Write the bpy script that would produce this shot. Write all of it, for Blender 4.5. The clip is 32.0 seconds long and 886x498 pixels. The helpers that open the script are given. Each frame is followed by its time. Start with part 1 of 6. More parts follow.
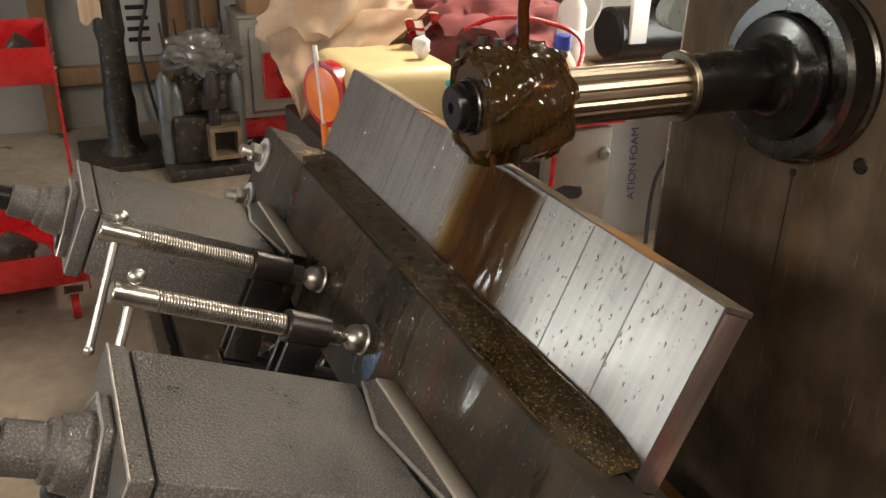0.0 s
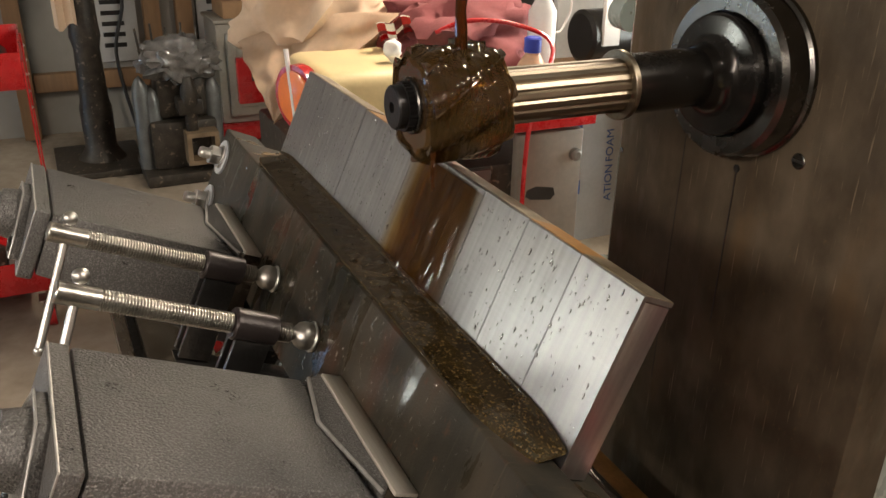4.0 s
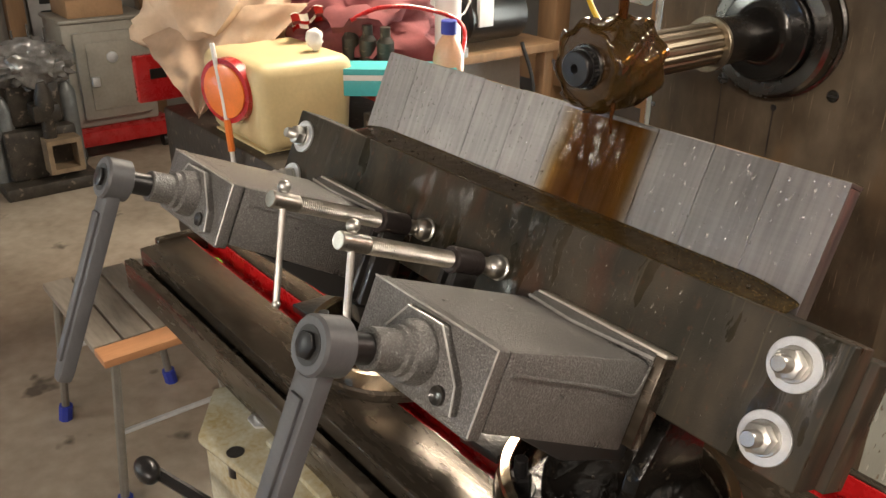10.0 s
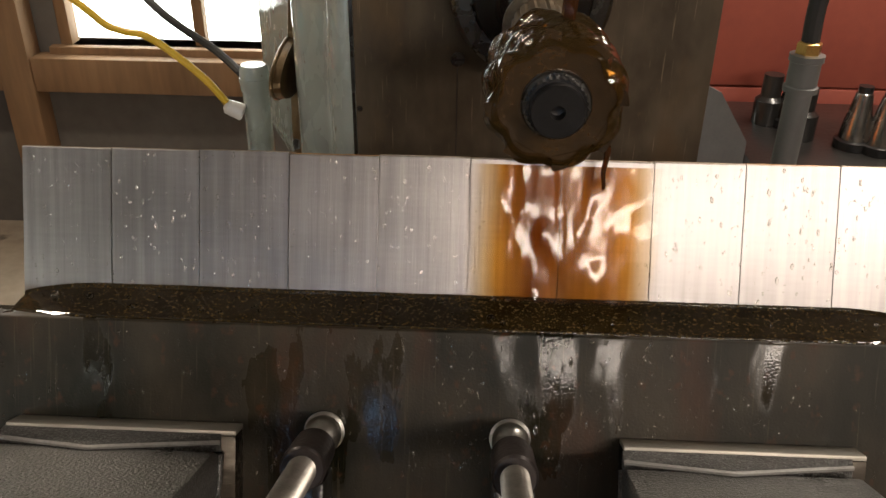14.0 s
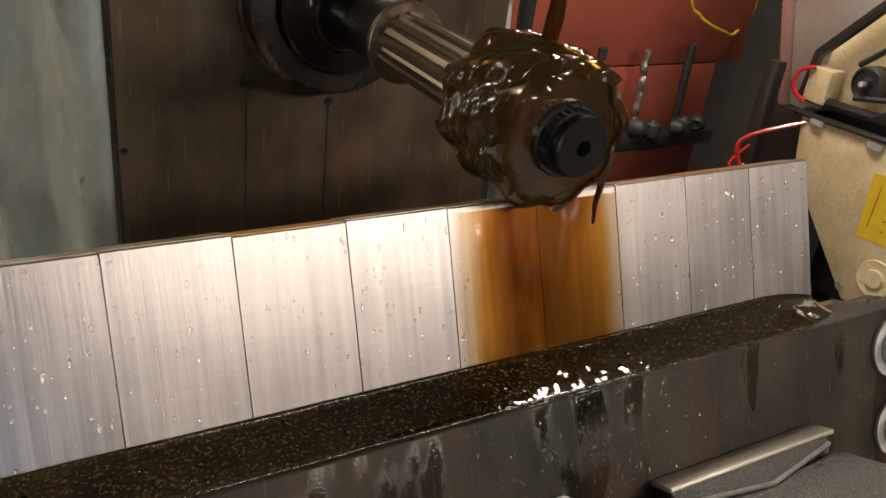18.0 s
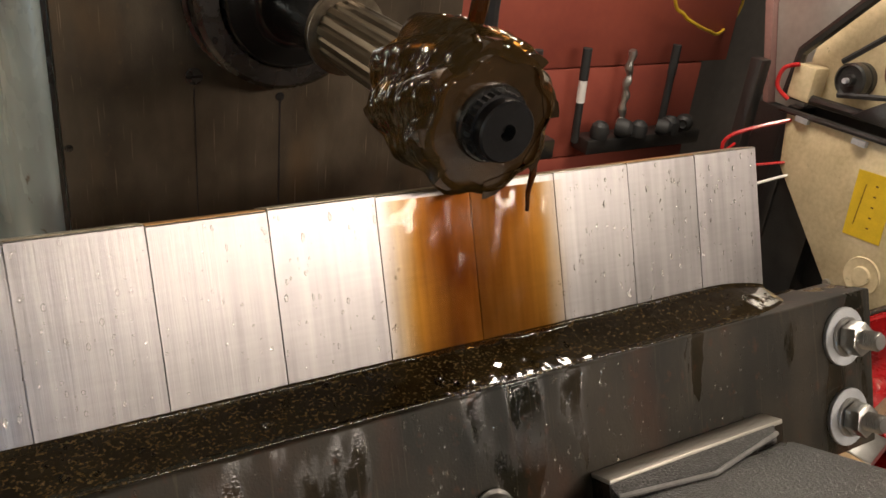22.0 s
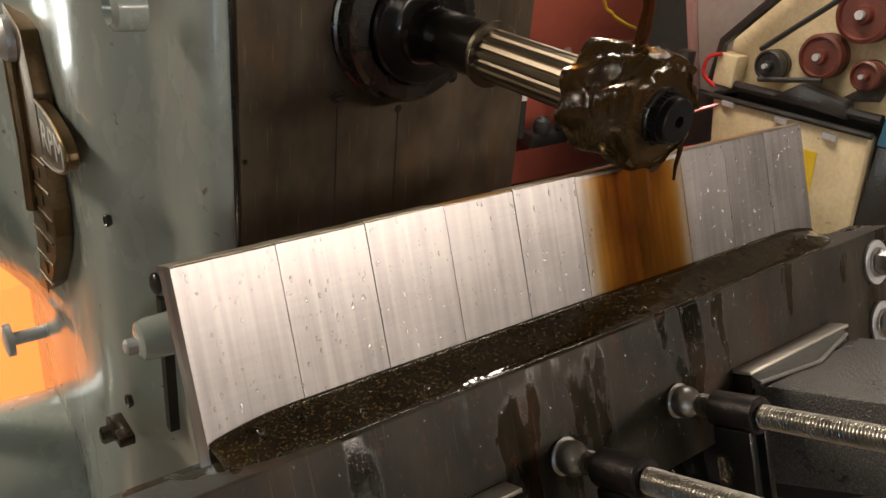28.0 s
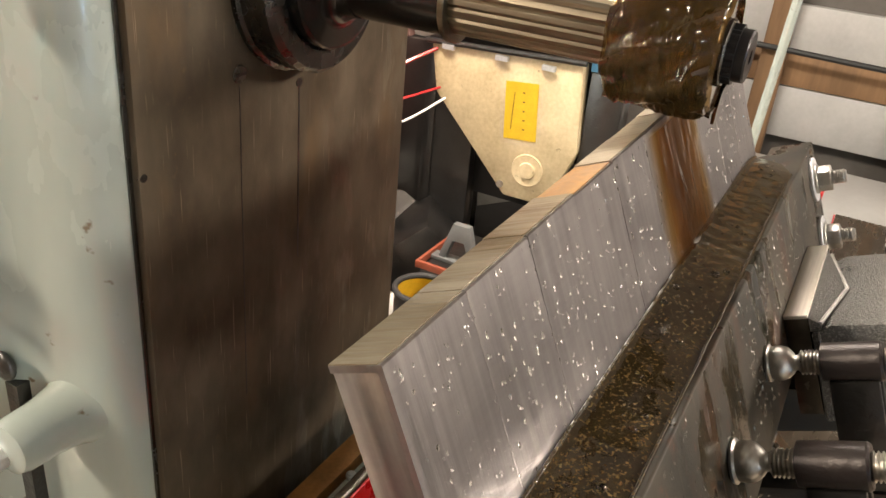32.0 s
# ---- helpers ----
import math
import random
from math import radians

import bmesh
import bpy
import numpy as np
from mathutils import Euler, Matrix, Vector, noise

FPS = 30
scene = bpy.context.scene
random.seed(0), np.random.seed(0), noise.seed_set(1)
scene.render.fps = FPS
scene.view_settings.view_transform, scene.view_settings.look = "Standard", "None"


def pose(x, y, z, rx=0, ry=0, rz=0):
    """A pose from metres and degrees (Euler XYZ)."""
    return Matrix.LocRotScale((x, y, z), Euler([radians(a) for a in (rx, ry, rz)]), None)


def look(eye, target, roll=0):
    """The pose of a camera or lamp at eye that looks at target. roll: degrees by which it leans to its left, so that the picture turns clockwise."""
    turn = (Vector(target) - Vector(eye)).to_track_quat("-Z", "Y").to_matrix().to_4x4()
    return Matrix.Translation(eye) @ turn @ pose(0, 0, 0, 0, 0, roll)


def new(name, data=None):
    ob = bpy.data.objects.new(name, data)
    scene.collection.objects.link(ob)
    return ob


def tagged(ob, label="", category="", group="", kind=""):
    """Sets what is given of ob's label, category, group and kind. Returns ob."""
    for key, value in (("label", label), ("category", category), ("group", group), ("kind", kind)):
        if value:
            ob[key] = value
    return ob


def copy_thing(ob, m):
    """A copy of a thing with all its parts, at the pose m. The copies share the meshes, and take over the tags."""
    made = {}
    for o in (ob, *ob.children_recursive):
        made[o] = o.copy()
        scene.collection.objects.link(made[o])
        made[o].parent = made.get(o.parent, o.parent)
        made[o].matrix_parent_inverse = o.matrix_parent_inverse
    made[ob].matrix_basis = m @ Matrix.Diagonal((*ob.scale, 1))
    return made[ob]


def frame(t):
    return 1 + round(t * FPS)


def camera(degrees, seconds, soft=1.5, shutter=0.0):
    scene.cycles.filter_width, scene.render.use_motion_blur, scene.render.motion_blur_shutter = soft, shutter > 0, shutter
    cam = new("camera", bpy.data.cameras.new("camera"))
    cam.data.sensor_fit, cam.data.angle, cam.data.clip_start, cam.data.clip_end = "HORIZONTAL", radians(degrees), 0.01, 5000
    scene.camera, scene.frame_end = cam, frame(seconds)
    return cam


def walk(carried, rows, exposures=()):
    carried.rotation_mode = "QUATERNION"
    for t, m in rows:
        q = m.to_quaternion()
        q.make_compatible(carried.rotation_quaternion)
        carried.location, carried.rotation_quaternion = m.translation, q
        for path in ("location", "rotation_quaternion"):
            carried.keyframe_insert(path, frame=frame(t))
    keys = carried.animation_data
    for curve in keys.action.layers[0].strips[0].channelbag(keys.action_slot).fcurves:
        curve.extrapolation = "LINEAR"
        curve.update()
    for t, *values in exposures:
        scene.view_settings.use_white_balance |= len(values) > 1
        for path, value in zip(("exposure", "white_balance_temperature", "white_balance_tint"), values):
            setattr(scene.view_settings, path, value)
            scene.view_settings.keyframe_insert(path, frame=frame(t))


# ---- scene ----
cam = camera(56.0, 32.0)
PATH = [
    (0, (0.48, -0.538, 1.43), (-1.171, 0.227, 0.598), 1.4),
    (0.5, (0.485, -0.536, 1.432), (-1.16, 0.238, 0.6), 1.2),
    (1, (0.489, -0.537, 1.438), (-1.162, 0.239, 0.618), 0.8),
    (1.5, (0.495, -0.536, 1.439), (-1.158, 0.249, 0.63), 1.0),
    (2, (0.497, -0.528, 1.433), (-1.153, 0.262, 0.626), 1.2),
    (2.5, (0.502, -0.523, 1.433), (-1.142, 0.272, 0.617), 1.3),
    (3, (0.505, -0.521, 1.433), (-1.136, 0.275, 0.611), 1.2),
    (3.5, (0.503, -0.519, 1.432), (-1.135, 0.282, 0.61), 1.2),
    (5.5, (0.499, -0.509, 1.425), (-1.142, 0.276, 0.594), 1.2),
    (6, (0.497, -0.506, 1.423), (-1.136, 0.285, 0.581), 1.3),
    (6.5, (0.5, -0.506, 1.418), (-1.133, 0.291, 0.583), 1.6),
    (7, (0.499, -0.513, 1.42), (-1.134, 0.285, 0.586), 1.8),
    (7.5, (0.5, -0.517, 1.422), (-1.133, 0.281, 0.587), 1.8),
    (8, (0.501, -0.52, 1.422), (-1.133, 0.281, 0.592), 1.6),
    (8.5, (0.504, -0.527, 1.418), (-1.126, 0.278, 0.582), 1.2),
    (9, (0.505, -0.557, 1.422), (-1.112, 0.258, 0.573), 1.1),
    (9.5, (0.491, -0.662, 1.435), (-1.055, 0.282, 0.588), 1.3),
    (10, (0.463, -0.823, 1.439), (-0.948, 0.32, 0.6), 0.8),
    (10.5, (0.419, -0.887, 1.437), (-0.83, 0.401, 0.552), 1.2),
    (11, (0.301, -0.844, 1.427), (-0.81, 0.546, 0.514), -0.1),
    (11.5, (0.207, -0.802, 1.449), (-0.671, 0.716, 0.488), -0.8),
    (12, (0.091, -0.789, 1.439), (-0.419, 0.863, 0.434), 0.5),
    (12.5, (-0.027, -0.779, 1.433), (-0.172, 0.965, 0.466), 1.6),
    (13, (-0.016, -0.765, 1.444), (-0.05, 0.996, 0.496), 1.9),
    (13.5, (0.02, -0.773, 1.449), (-0.16, 0.984, 0.51), 1.5),
    (14, (-0.042, -0.729, 1.434), (-0.114, 1.023, 0.472), 0.7),
    (14.5, (-0.145, -0.668, 1.421), (0.238, 1.037, 0.448), 4.4),
    (15, (-0.151, -0.641, 1.409), (0.414, 1.018, 0.444), 6.0),
    (15.5, (-0.114, -0.677, 1.42), (0.411, 0.996, 0.457), 6.0),
    (17.5, (-0.241, -0.577, 1.414), (0.709, 0.912, 0.476), 7.5),
    (18, (-0.245, -0.59, 1.416), (0.706, 0.911, 0.499), 7.3),
    (18.5, (-0.264, -0.583, 1.409), (0.734, 0.894, 0.502), 7.8),
    (19, (-0.265, -0.592, 1.404), (0.703, 0.905, 0.499), 7.4),
    (19.5, (-0.26, -0.593, 1.413), (0.719, 0.887, 0.49), 7.1),
    (20, (-0.255, -0.598, 1.408), (0.761, 0.865, 0.499), 7.7),
    (20.5, (-0.236, -0.609, 1.412), (0.758, 0.867, 0.498), 7.6),
    (21, (-0.23, -0.602, 1.41), (0.758, 0.881, 0.503), 8.0),
    (21.5, (-0.219, -0.601, 1.409), (0.74, 0.902, 0.503), 7.2),
    (22, (-0.213, -0.604, 1.409), (0.744, 0.901, 0.503), 6.6),
    (22.5, (-0.206, -0.614, 1.411), (0.74, 0.893, 0.497), 6.3),
    (23, (-0.218, -0.609, 1.415), (0.758, 0.874, 0.493), 6.7),
    (23.5, (-0.209, -0.614, 1.41), (0.747, 0.894, 0.509), 6.6),
    (24, (-0.216, -0.603, 1.414), (0.783, 0.874, 0.509), 6.7),
    (24.5, (-0.212, -0.608, 1.417), (0.756, 0.873, 0.485), 5.9),
    (26.5, (-0.307, -0.659, 1.417), (0.781, 0.732, 0.476), 6.5),
    (27, (-0.389, -0.7, 1.436), (0.714, 0.702, 0.532), 5.9),
    (27.5, (-0.421, -0.685, 1.421), (0.688, 0.752, 0.581), 5.6),
    (28, (-0.433, -0.618, 1.435), (0.707, 0.771, 0.556), 5.1),
    (28.5, (-0.463, -0.471, 1.407), (0.84, 0.764, 0.527), 5.5),
    (29, (-0.484, -0.42, 1.393), (0.927, 0.672, 0.49), 6.2),
    (29.5, (-0.493, -0.387, 1.388), (0.996, 0.599, 0.489), 6.6),
    (30, (-0.493, -0.356, 1.384), (1.033, 0.57, 0.482), 5.6),
    (30.5, (-0.495, -0.347, 1.385), (1.064, 0.522, 0.482), 5.4),
    (31, (-0.497, -0.355, 1.385), (1.089, 0.468, 0.486), 5.9),
    (31.5, (-0.496, -0.367, 1.386), (1.1, 0.431, 0.484), 5.6),
    (32, (-0.489, -0.375, 1.387), (1.114, 0.41, 0.485), 5.6),
]
walk(cam, [(t, look(eye, target, roll)) for t, eye, target, roll in PATH],
     exposures=[(0.0, 0.55), (6.0, 0.50), (9.0, 0.55), (9.6, 0.75), (10.2, 0.85), (11.0, 1.05), (11.5, 0.80), (12.0, 0.70), (12.5, 0.50), (13.0, 0.25), (15.0, 0.05), (20.0, 0.2), (24.5, 0.2), (27.0, 0.0), (28.0, 0.05), (29.0, 0.95), (30.0, 1.4), (32.0, 1.5)])

# ---- world, light ----
world = bpy.data.worlds.new("world")
scene.world = world
world.use_nodes = True
world.node_tree.nodes["Background"].inputs[0].default_value = (0.85, 0.92, 1.0, 1)
world.node_tree.nodes["Background"].inputs[1].default_value = 0.25


def area_lamp(name, eye, target, sx, sy, watts, colour, spread=180):
    data = bpy.data.lights.new(name, "AREA")
    data.spread = radians(spread)
    data.shape, data.size, data.size_y, data.energy, data.color = "RECTANGLE", sx, sy, watts, colour
    ob = new(name, data)
    ob.matrix_world = look(eye, target)
    return ob


# shop tube light on the ceiling in front of the machine
area_lamp("tube_light", (1.20, -2.95, 2.34), (0.1, -0.3, 1.2), 2.3, 0.16, 47, (1.0, 0.86, 0.73))
# daylight in the opening of the far front window
area_lamp("window_daylight", (-2.70, -3.36, 1.30), (0.1, -0.3, 1.2), 0.42, 0.52, 10, (0.95, 1.0, 0.90))
# fill added to brighten the front left walls that bar and plate mirror
area_lamp("fill_front_left", (-2.9, -2.55, 2.34), (-2.9, -2.95, 0.6), 1.7, 0.16, 15, (1.0, 0.92, 0.80))
# fill added to brighten the saw and the tool board
area_lamp("fill_right", (1.05, 0.80, 2.36), (1.6, 0.6, 0.6), 1.2, 0.2, 36, (1.0, 0.88, 0.74))
# weak fill added from the right for bar and vises
area_lamp("fill_front_right", (2.3, -1.7, 2.36), (0.9, 0.0, 1.0), 1.4, 0.2, 3, (1.0, 0.86, 0.72))
# lamp added to brighten the bench and its cloths, no fixture is known there
area_lamp("fill_bench", (-1.50, 1.05, 2.36), (-1.55, 0.3, 0.9), 0.6, 0.2, 24, (1.0, 0.84, 0.66), 140)


# ---- materials ----


def mat(name, colour, rough=0.5, metal=0.0, vary=0.25, scale=12.0, bump=0.0, bump_scale=80.0, second=None, coat=0.0,
        stretch=(1, 1, 1), rough_vary=0.15, spec=0.5, speck=None, speck_scale=160.0, speck_cut=0.62, speck_soft=0.06):
    m = bpy.data.materials.new(name)
    m.use_nodes = True
    nt = m.node_tree
    n, l = nt.nodes, nt.links
    b = n["Principled BSDF"]
    b.inputs["Metallic"].default_value = metal
    b.inputs["Specular IOR Level"].default_value = spec
    b.inputs["Coat Weight"].default_value = coat
    b.inputs["Coat Roughness"].default_value = 0.08
    tc = n.new("ShaderNodeTexCoord")
    mp = n.new("ShaderNodeMapping")
    mp.inputs["Scale"].default_value = stretch
    l.new(tc.outputs["Object"], mp.inputs[0])
    big, fine = n.new("ShaderNodeTexNoise"), n.new("ShaderNodeTexNoise")
    big.inputs["Scale"].default_value, fine.inputs["Scale"].default_value = scale, scale * 9
    big.inputs["Detail"].default_value, fine.inputs["Detail"].default_value = 5, 4
    for t in (big, fine):
        l.new(mp.outputs[0], t.inputs["Vector"])
    ramp = n.new("ShaderNodeValToRGB")
    second = second or tuple(c * (1 - vary) for c in colour)
    lift = tuple(min(1, c * (1 + vary * 0.6)) for c in colour)
    ramp.color_ramp.elements[0].position, ramp.color_ramp.elements[0].color = 0.32, (*second, 1)
    ramp.color_ramp.elements[1].position, ramp.color_ramp.elements[1].color = 0.68, (*lift, 1)
    mix = n.new("ShaderNodeMath")
    mix.operation = "MULTIPLY_ADD"
    mix.inputs[1].default_value = 0.35
    l.new(fine.outputs[0], mix.inputs[0])
    sc = n.new("ShaderNodeMath")
    sc.operation = "MULTIPLY"
    sc.inputs[1].default_value = 0.65
    l.new(big.outputs[0], sc.inputs[0])
    l.new(sc.outputs[0], mix.inputs[2])
    l.new(mix.outputs[0], ramp.inputs[0])
    out = ramp.outputs[0]
    if speck:
        sp = n.new("ShaderNodeTexNoise")
        sp.inputs["Scale"].default_value, sp.inputs["Detail"].default_value = speck_scale, 3
        l.new(tc.outputs["Object"], sp.inputs["Vector"])
        cut = n.new("ShaderNodeMapRange")
        cut.inputs[1].default_value, cut.inputs[2].default_value = speck_cut, speck_cut + speck_soft
        l.new(sp.outputs[0], cut.inputs[0])
        mx = n.new("ShaderNodeMix")
        mx.data_type = "RGBA"
        mx.inputs[7].default_value = (*speck, 1)
        l.new(cut.outputs[0], mx.inputs[0])
        l.new(out, mx.inputs[6])
        out = mx.outputs[2]
    l.new(out, b.inputs["Base Color"])
    rr = n.new("ShaderNodeMapRange")
    rr.inputs[3].default_value, rr.inputs[4].default_value = max(0.02, rough - rough_vary), min(1, rough + rough_vary)
    l.new(mix.outputs[0], rr.inputs[0])
    l.new(rr.outputs[0], b.inputs["Roughness"])
    if bump:
        bn = n.new("ShaderNodeTexNoise")
        bn.inputs["Scale"].default_value, bn.inputs["Detail"].default_value = bump_scale, 3
        l.new(mp.outputs[0], bn.inputs["Vector"])
        bp = n.new("ShaderNodeBump")
        bp.inputs["Strength"].default_value, bp.inputs["Distance"].default_value = bump, 0.002
        l.new(bn.outputs[0], bp.inputs["Height"])
        l.new(bp.outputs[0], b.inputs["Normal"])
        if coat:
            l.new(bp.outputs[0], b.inputs["Coat Normal"])
    return m


def milled(name, tint, grain=900.0):
    """Bright steel with fine vertical tool marks, different on each piece."""
    m = bpy.data.materials.new(name)
    m.use_nodes = True
    n, l = m.node_tree.nodes, m.node_tree.links
    b = n["Principled BSDF"]
    b.inputs["Metallic"].default_value = 0.95
    tc, mp, oi = n.new("ShaderNodeTexCoord"), n.new("ShaderNodeMapping"), n.new("ShaderNodeObjectInfo")
    mp.inputs["Scale"].default_value = (1, 1, 0.035)
    add = n.new("ShaderNodeVectorMath")
    add.operation = "ADD"
    cmb = n.new("ShaderNodeCombineXYZ")
    mul = n.new("ShaderNodeMath")
    mul.operation, mul.inputs[1].default_value = "MULTIPLY", 7.0
    l.new(oi.outputs["Random"], mul.inputs[0])
    l.new(mul.outputs[0], cmb.inputs[0])
    l.new(tc.outputs["Object"], add.inputs[0])
    l.new(cmb.outputs[0], add.inputs[1])
    l.new(add.outputs[0], mp.inputs[0])
    st, bl, fn = (n.new("ShaderNodeTexNoise") for _ in range(3))
    st.inputs["Scale"].default_value, bl.inputs["Scale"].default_value, fn.inputs["Scale"].default_value = 230, 22, grain
    l.new(mp.outputs[0], st.inputs["Vector"])
    l.new(add.outputs[0], bl.inputs["Vector"])
    l.new(mp.outputs[0], fn.inputs["Vector"])
    ramp = n.new("ShaderNodeValToRGB")
    ramp.color_ramp.elements[0].position, ramp.color_ramp.elements[0].color = 0.36, (tint[0] * 0.68, tint[1] * 0.68, tint[2] * 0.69, 1)
    ramp.color_ramp.elements[1].position, ramp.color_ramp.elements[1].color = 0.64, (*tint, 1)
    mx, cross, m_b = n.new("ShaderNodeMix"), n.new("ShaderNodeTexNoise"), n.new("ShaderNodeMix")
    mx.inputs[0].default_value, m_b.inputs[0].default_value = 0.4, 0.13
    mp2 = n.new("ShaderNodeMapping")
    mp2.inputs["Scale"].default_value = (0.12, 1, 1)
    l.new(add.outputs[0], mp2.inputs[0])
    l.new(mp2.outputs[0], cross.inputs["Vector"])
    cross.inputs["Scale"].default_value, cross.inputs["Detail"].default_value = 420, 4
    l.new(st.outputs[0], mx.inputs[2])
    l.new(bl.outputs[0], mx.inputs[3])
    l.new(mx.outputs[0], m_b.inputs[2])
    l.new(cross.outputs[0], m_b.inputs[3])
    l.new(m_b.outputs[0], ramp.inputs[0])
    hue = n.new("ShaderNodeHueSaturation")
    vr = n.new("ShaderNodeMapRange")
    vr.inputs[3].default_value, vr.inputs[4].default_value = 0.86, 1.08
    l.new(oi.outputs["Random"], vr.inputs[0])
    l.new(vr.outputs[0], hue.inputs["Value"])
    l.new(ramp.outputs[0], hue.inputs["Color"])
    l.new(hue.outputs[0], b.inputs["Base Color"])
    rr = n.new("ShaderNodeMapRange")
    rr.inputs[1].default_value, rr.inputs[2].default_value = 0.3, 0.7
    rr.inputs[3].default_value, rr.inputs[4].default_value = 0.31, 0.38
    l.new(mx.outputs[0], rr.inputs[0])
    l.new(rr.outputs[0], b.inputs["Roughness"])
    bp = n.new("ShaderNodeBump")
    bp.inputs["Strength"].default_value, bp.inputs["Distance"].default_value = 0.16, 0.0005
    l.new(fn.outputs[0], bp.inputs["Height"])
    l.new(bp.outputs[0], b.inputs["Normal"])
    return m


def liquid(name, dark, light, body, gloss_rough=0.04, scale=35.0, stretch=(1, 1, 0.25), bump=0.5, bump_scale=60.0, amount=0.5, shine=0.0, fade=None):
    """A thin film of oily coolant: light passes tinted, and the wet surface shines."""
    m = bpy.data.materials.new(name)
    m.use_nodes = True
    n, l = m.node_tree.nodes, m.node_tree.links
    n.remove(n["Principled BSDF"])
    out = n["Material Output"]
    tc, mp = n.new("ShaderNodeTexCoord"), n.new("ShaderNodeMapping")
    mp.inputs["Scale"].default_value = stretch
    l.new(tc.outputs["Object"], mp.inputs[0])
    ns = n.new("ShaderNodeTexNoise")
    ns.inputs["Scale"].default_value, ns.inputs["Detail"].default_value, ns.inputs["Distortion"].default_value = scale, 4, 0.6
    l.new(mp.outputs[0], ns.inputs["Vector"])
    ramp = n.new("ShaderNodeValToRGB")
    ramp.color_ramp.elements[0].position, ramp.color_ramp.elements[0].color = 0.36, (*dark, 1)
    ramp.color_ramp.elements[1].position, ramp.color_ramp.elements[1].color = 0.66, (*light, 1)
    l.new(ns.outputs[0], ramp.inputs[0])
    tr, df, gl = n.new("ShaderNodeBsdfTransparent"), n.new("ShaderNodeBsdfDiffuse"), n.new("ShaderNodeBsdfGlossy")
    l.new(ramp.outputs[0], tr.inputs[0])
    df.inputs[0].default_value = (*body, 1)
    gl.inputs["Roughness"].default_value = gloss_rough
    m1, m2 = n.new("ShaderNodeMixShader"), n.new("ShaderNodeMixShader")
    m1.inputs[0].default_value = amount
    l.new(tr.outputs[0], m1.inputs[1])
    l.new(df.outputs[0], m1.inputs[2])
    fr = n.new("ShaderNodeFresnel")
    fr.inputs[0].default_value = 1.45
    bn, bp = n.new("ShaderNodeTexNoise"), n.new("ShaderNodeBump")
    bn.inputs["Scale"].default_value = bump_scale
    l.new(mp.outputs[0], bn.inputs["Vector"])
    bp.inputs["Strength"].default_value, bp.inputs["Distance"].default_value = bump, 0.004
    l.new(bn.outputs[0], bp.inputs["Height"])
    l.new(bp.outputs[0], fr.inputs["Normal"])
    l.new(bp.outputs[0], gl.inputs["Normal"])
    if shine:
        ad = n.new("ShaderNodeMath")
        ad.operation, ad.use_clamp, ad.inputs[1].default_value = "ADD", True, shine
        l.new(fr.outputs[0], ad.inputs[0])
        l.new(ad.outputs[0], m2.inputs[0])
    else:
        l.new(fr.outputs[0], m2.inputs[0])
    if fade:
        # the film thins out to yellow and then to nothing towards its two edges
        sep, off, ab, wob, rg = (n.new(k) for k in ("ShaderNodeSeparateXYZ", "ShaderNodeMath", "ShaderNodeMath", "ShaderNodeMath", "ShaderNodeValToRGB"))
        l.new(tc.outputs["Object"], sep.inputs[0])
        off.operation, off.inputs[1].default_value = "SUBTRACT", fade[0]
        l.new(sep.outputs[0], off.inputs[0])
        ab.operation = "ABSOLUTE"
        l.new(off.outputs[0], ab.inputs[0])
        wob.operation, wob.inputs[1].default_value = "MULTIPLY_ADD", -0.020
        l.new(ns.outputs[0], wob.inputs[0])
        l.new(ab.outputs[0], wob.inputs[2])
        e = rg.color_ramp.elements
        e[0].position, e[0].color = fade[1] - 0.035, (*dark, 1)
        e[1].position, e[1].color = fade[1], (1, 1, 1, 1)
        for at, col in ((fade[1] - 0.020, light), (fade[1] - 0.008, (0.90, 0.74, 0.36))):
            e.new(at).color = (*col, 1)
        l.new(wob.outputs[0], rg.inputs[0])
        mul = n.new("ShaderNodeMix")
        mul.data_type = "RGBA"
        mul.inputs[0].default_value = 0.48
        l.new(ramp.outputs[0], mul.inputs[6])
        l.new(rg.outputs[0], mul.inputs[7])
        l.new(mul.outputs[2], tr.inputs[0])
        gone = n.new("ShaderNodeMapRange")
        gone.inputs[1].default_value, gone.inputs[2].default_value = fade[1] - 0.020, fade[1] + 0.001
        gone.inputs[3].default_value, gone.inputs[4].default_value = 0.0, 1.0
        l.new(wob.outputs[0], gone.inputs[0])
        clear, m3 = n.new("ShaderNodeBsdfTransparent"), n.new("ShaderNodeMixShader")
        l.new(gone.outputs[0], m3.inputs[0])
        l.new(m2.outputs[0], m3.inputs[1])
        l.new(clear.outputs[0], m3.inputs[2])
        l.new(m3.outputs[0], out.inputs[0])
    l.new(m1.outputs[0], m2.inputs[1])
    l.new(gl.outputs[0], m2.inputs[2])
    if not fade:
        l.new(m2.outputs[0], out.inputs[0])
    return m


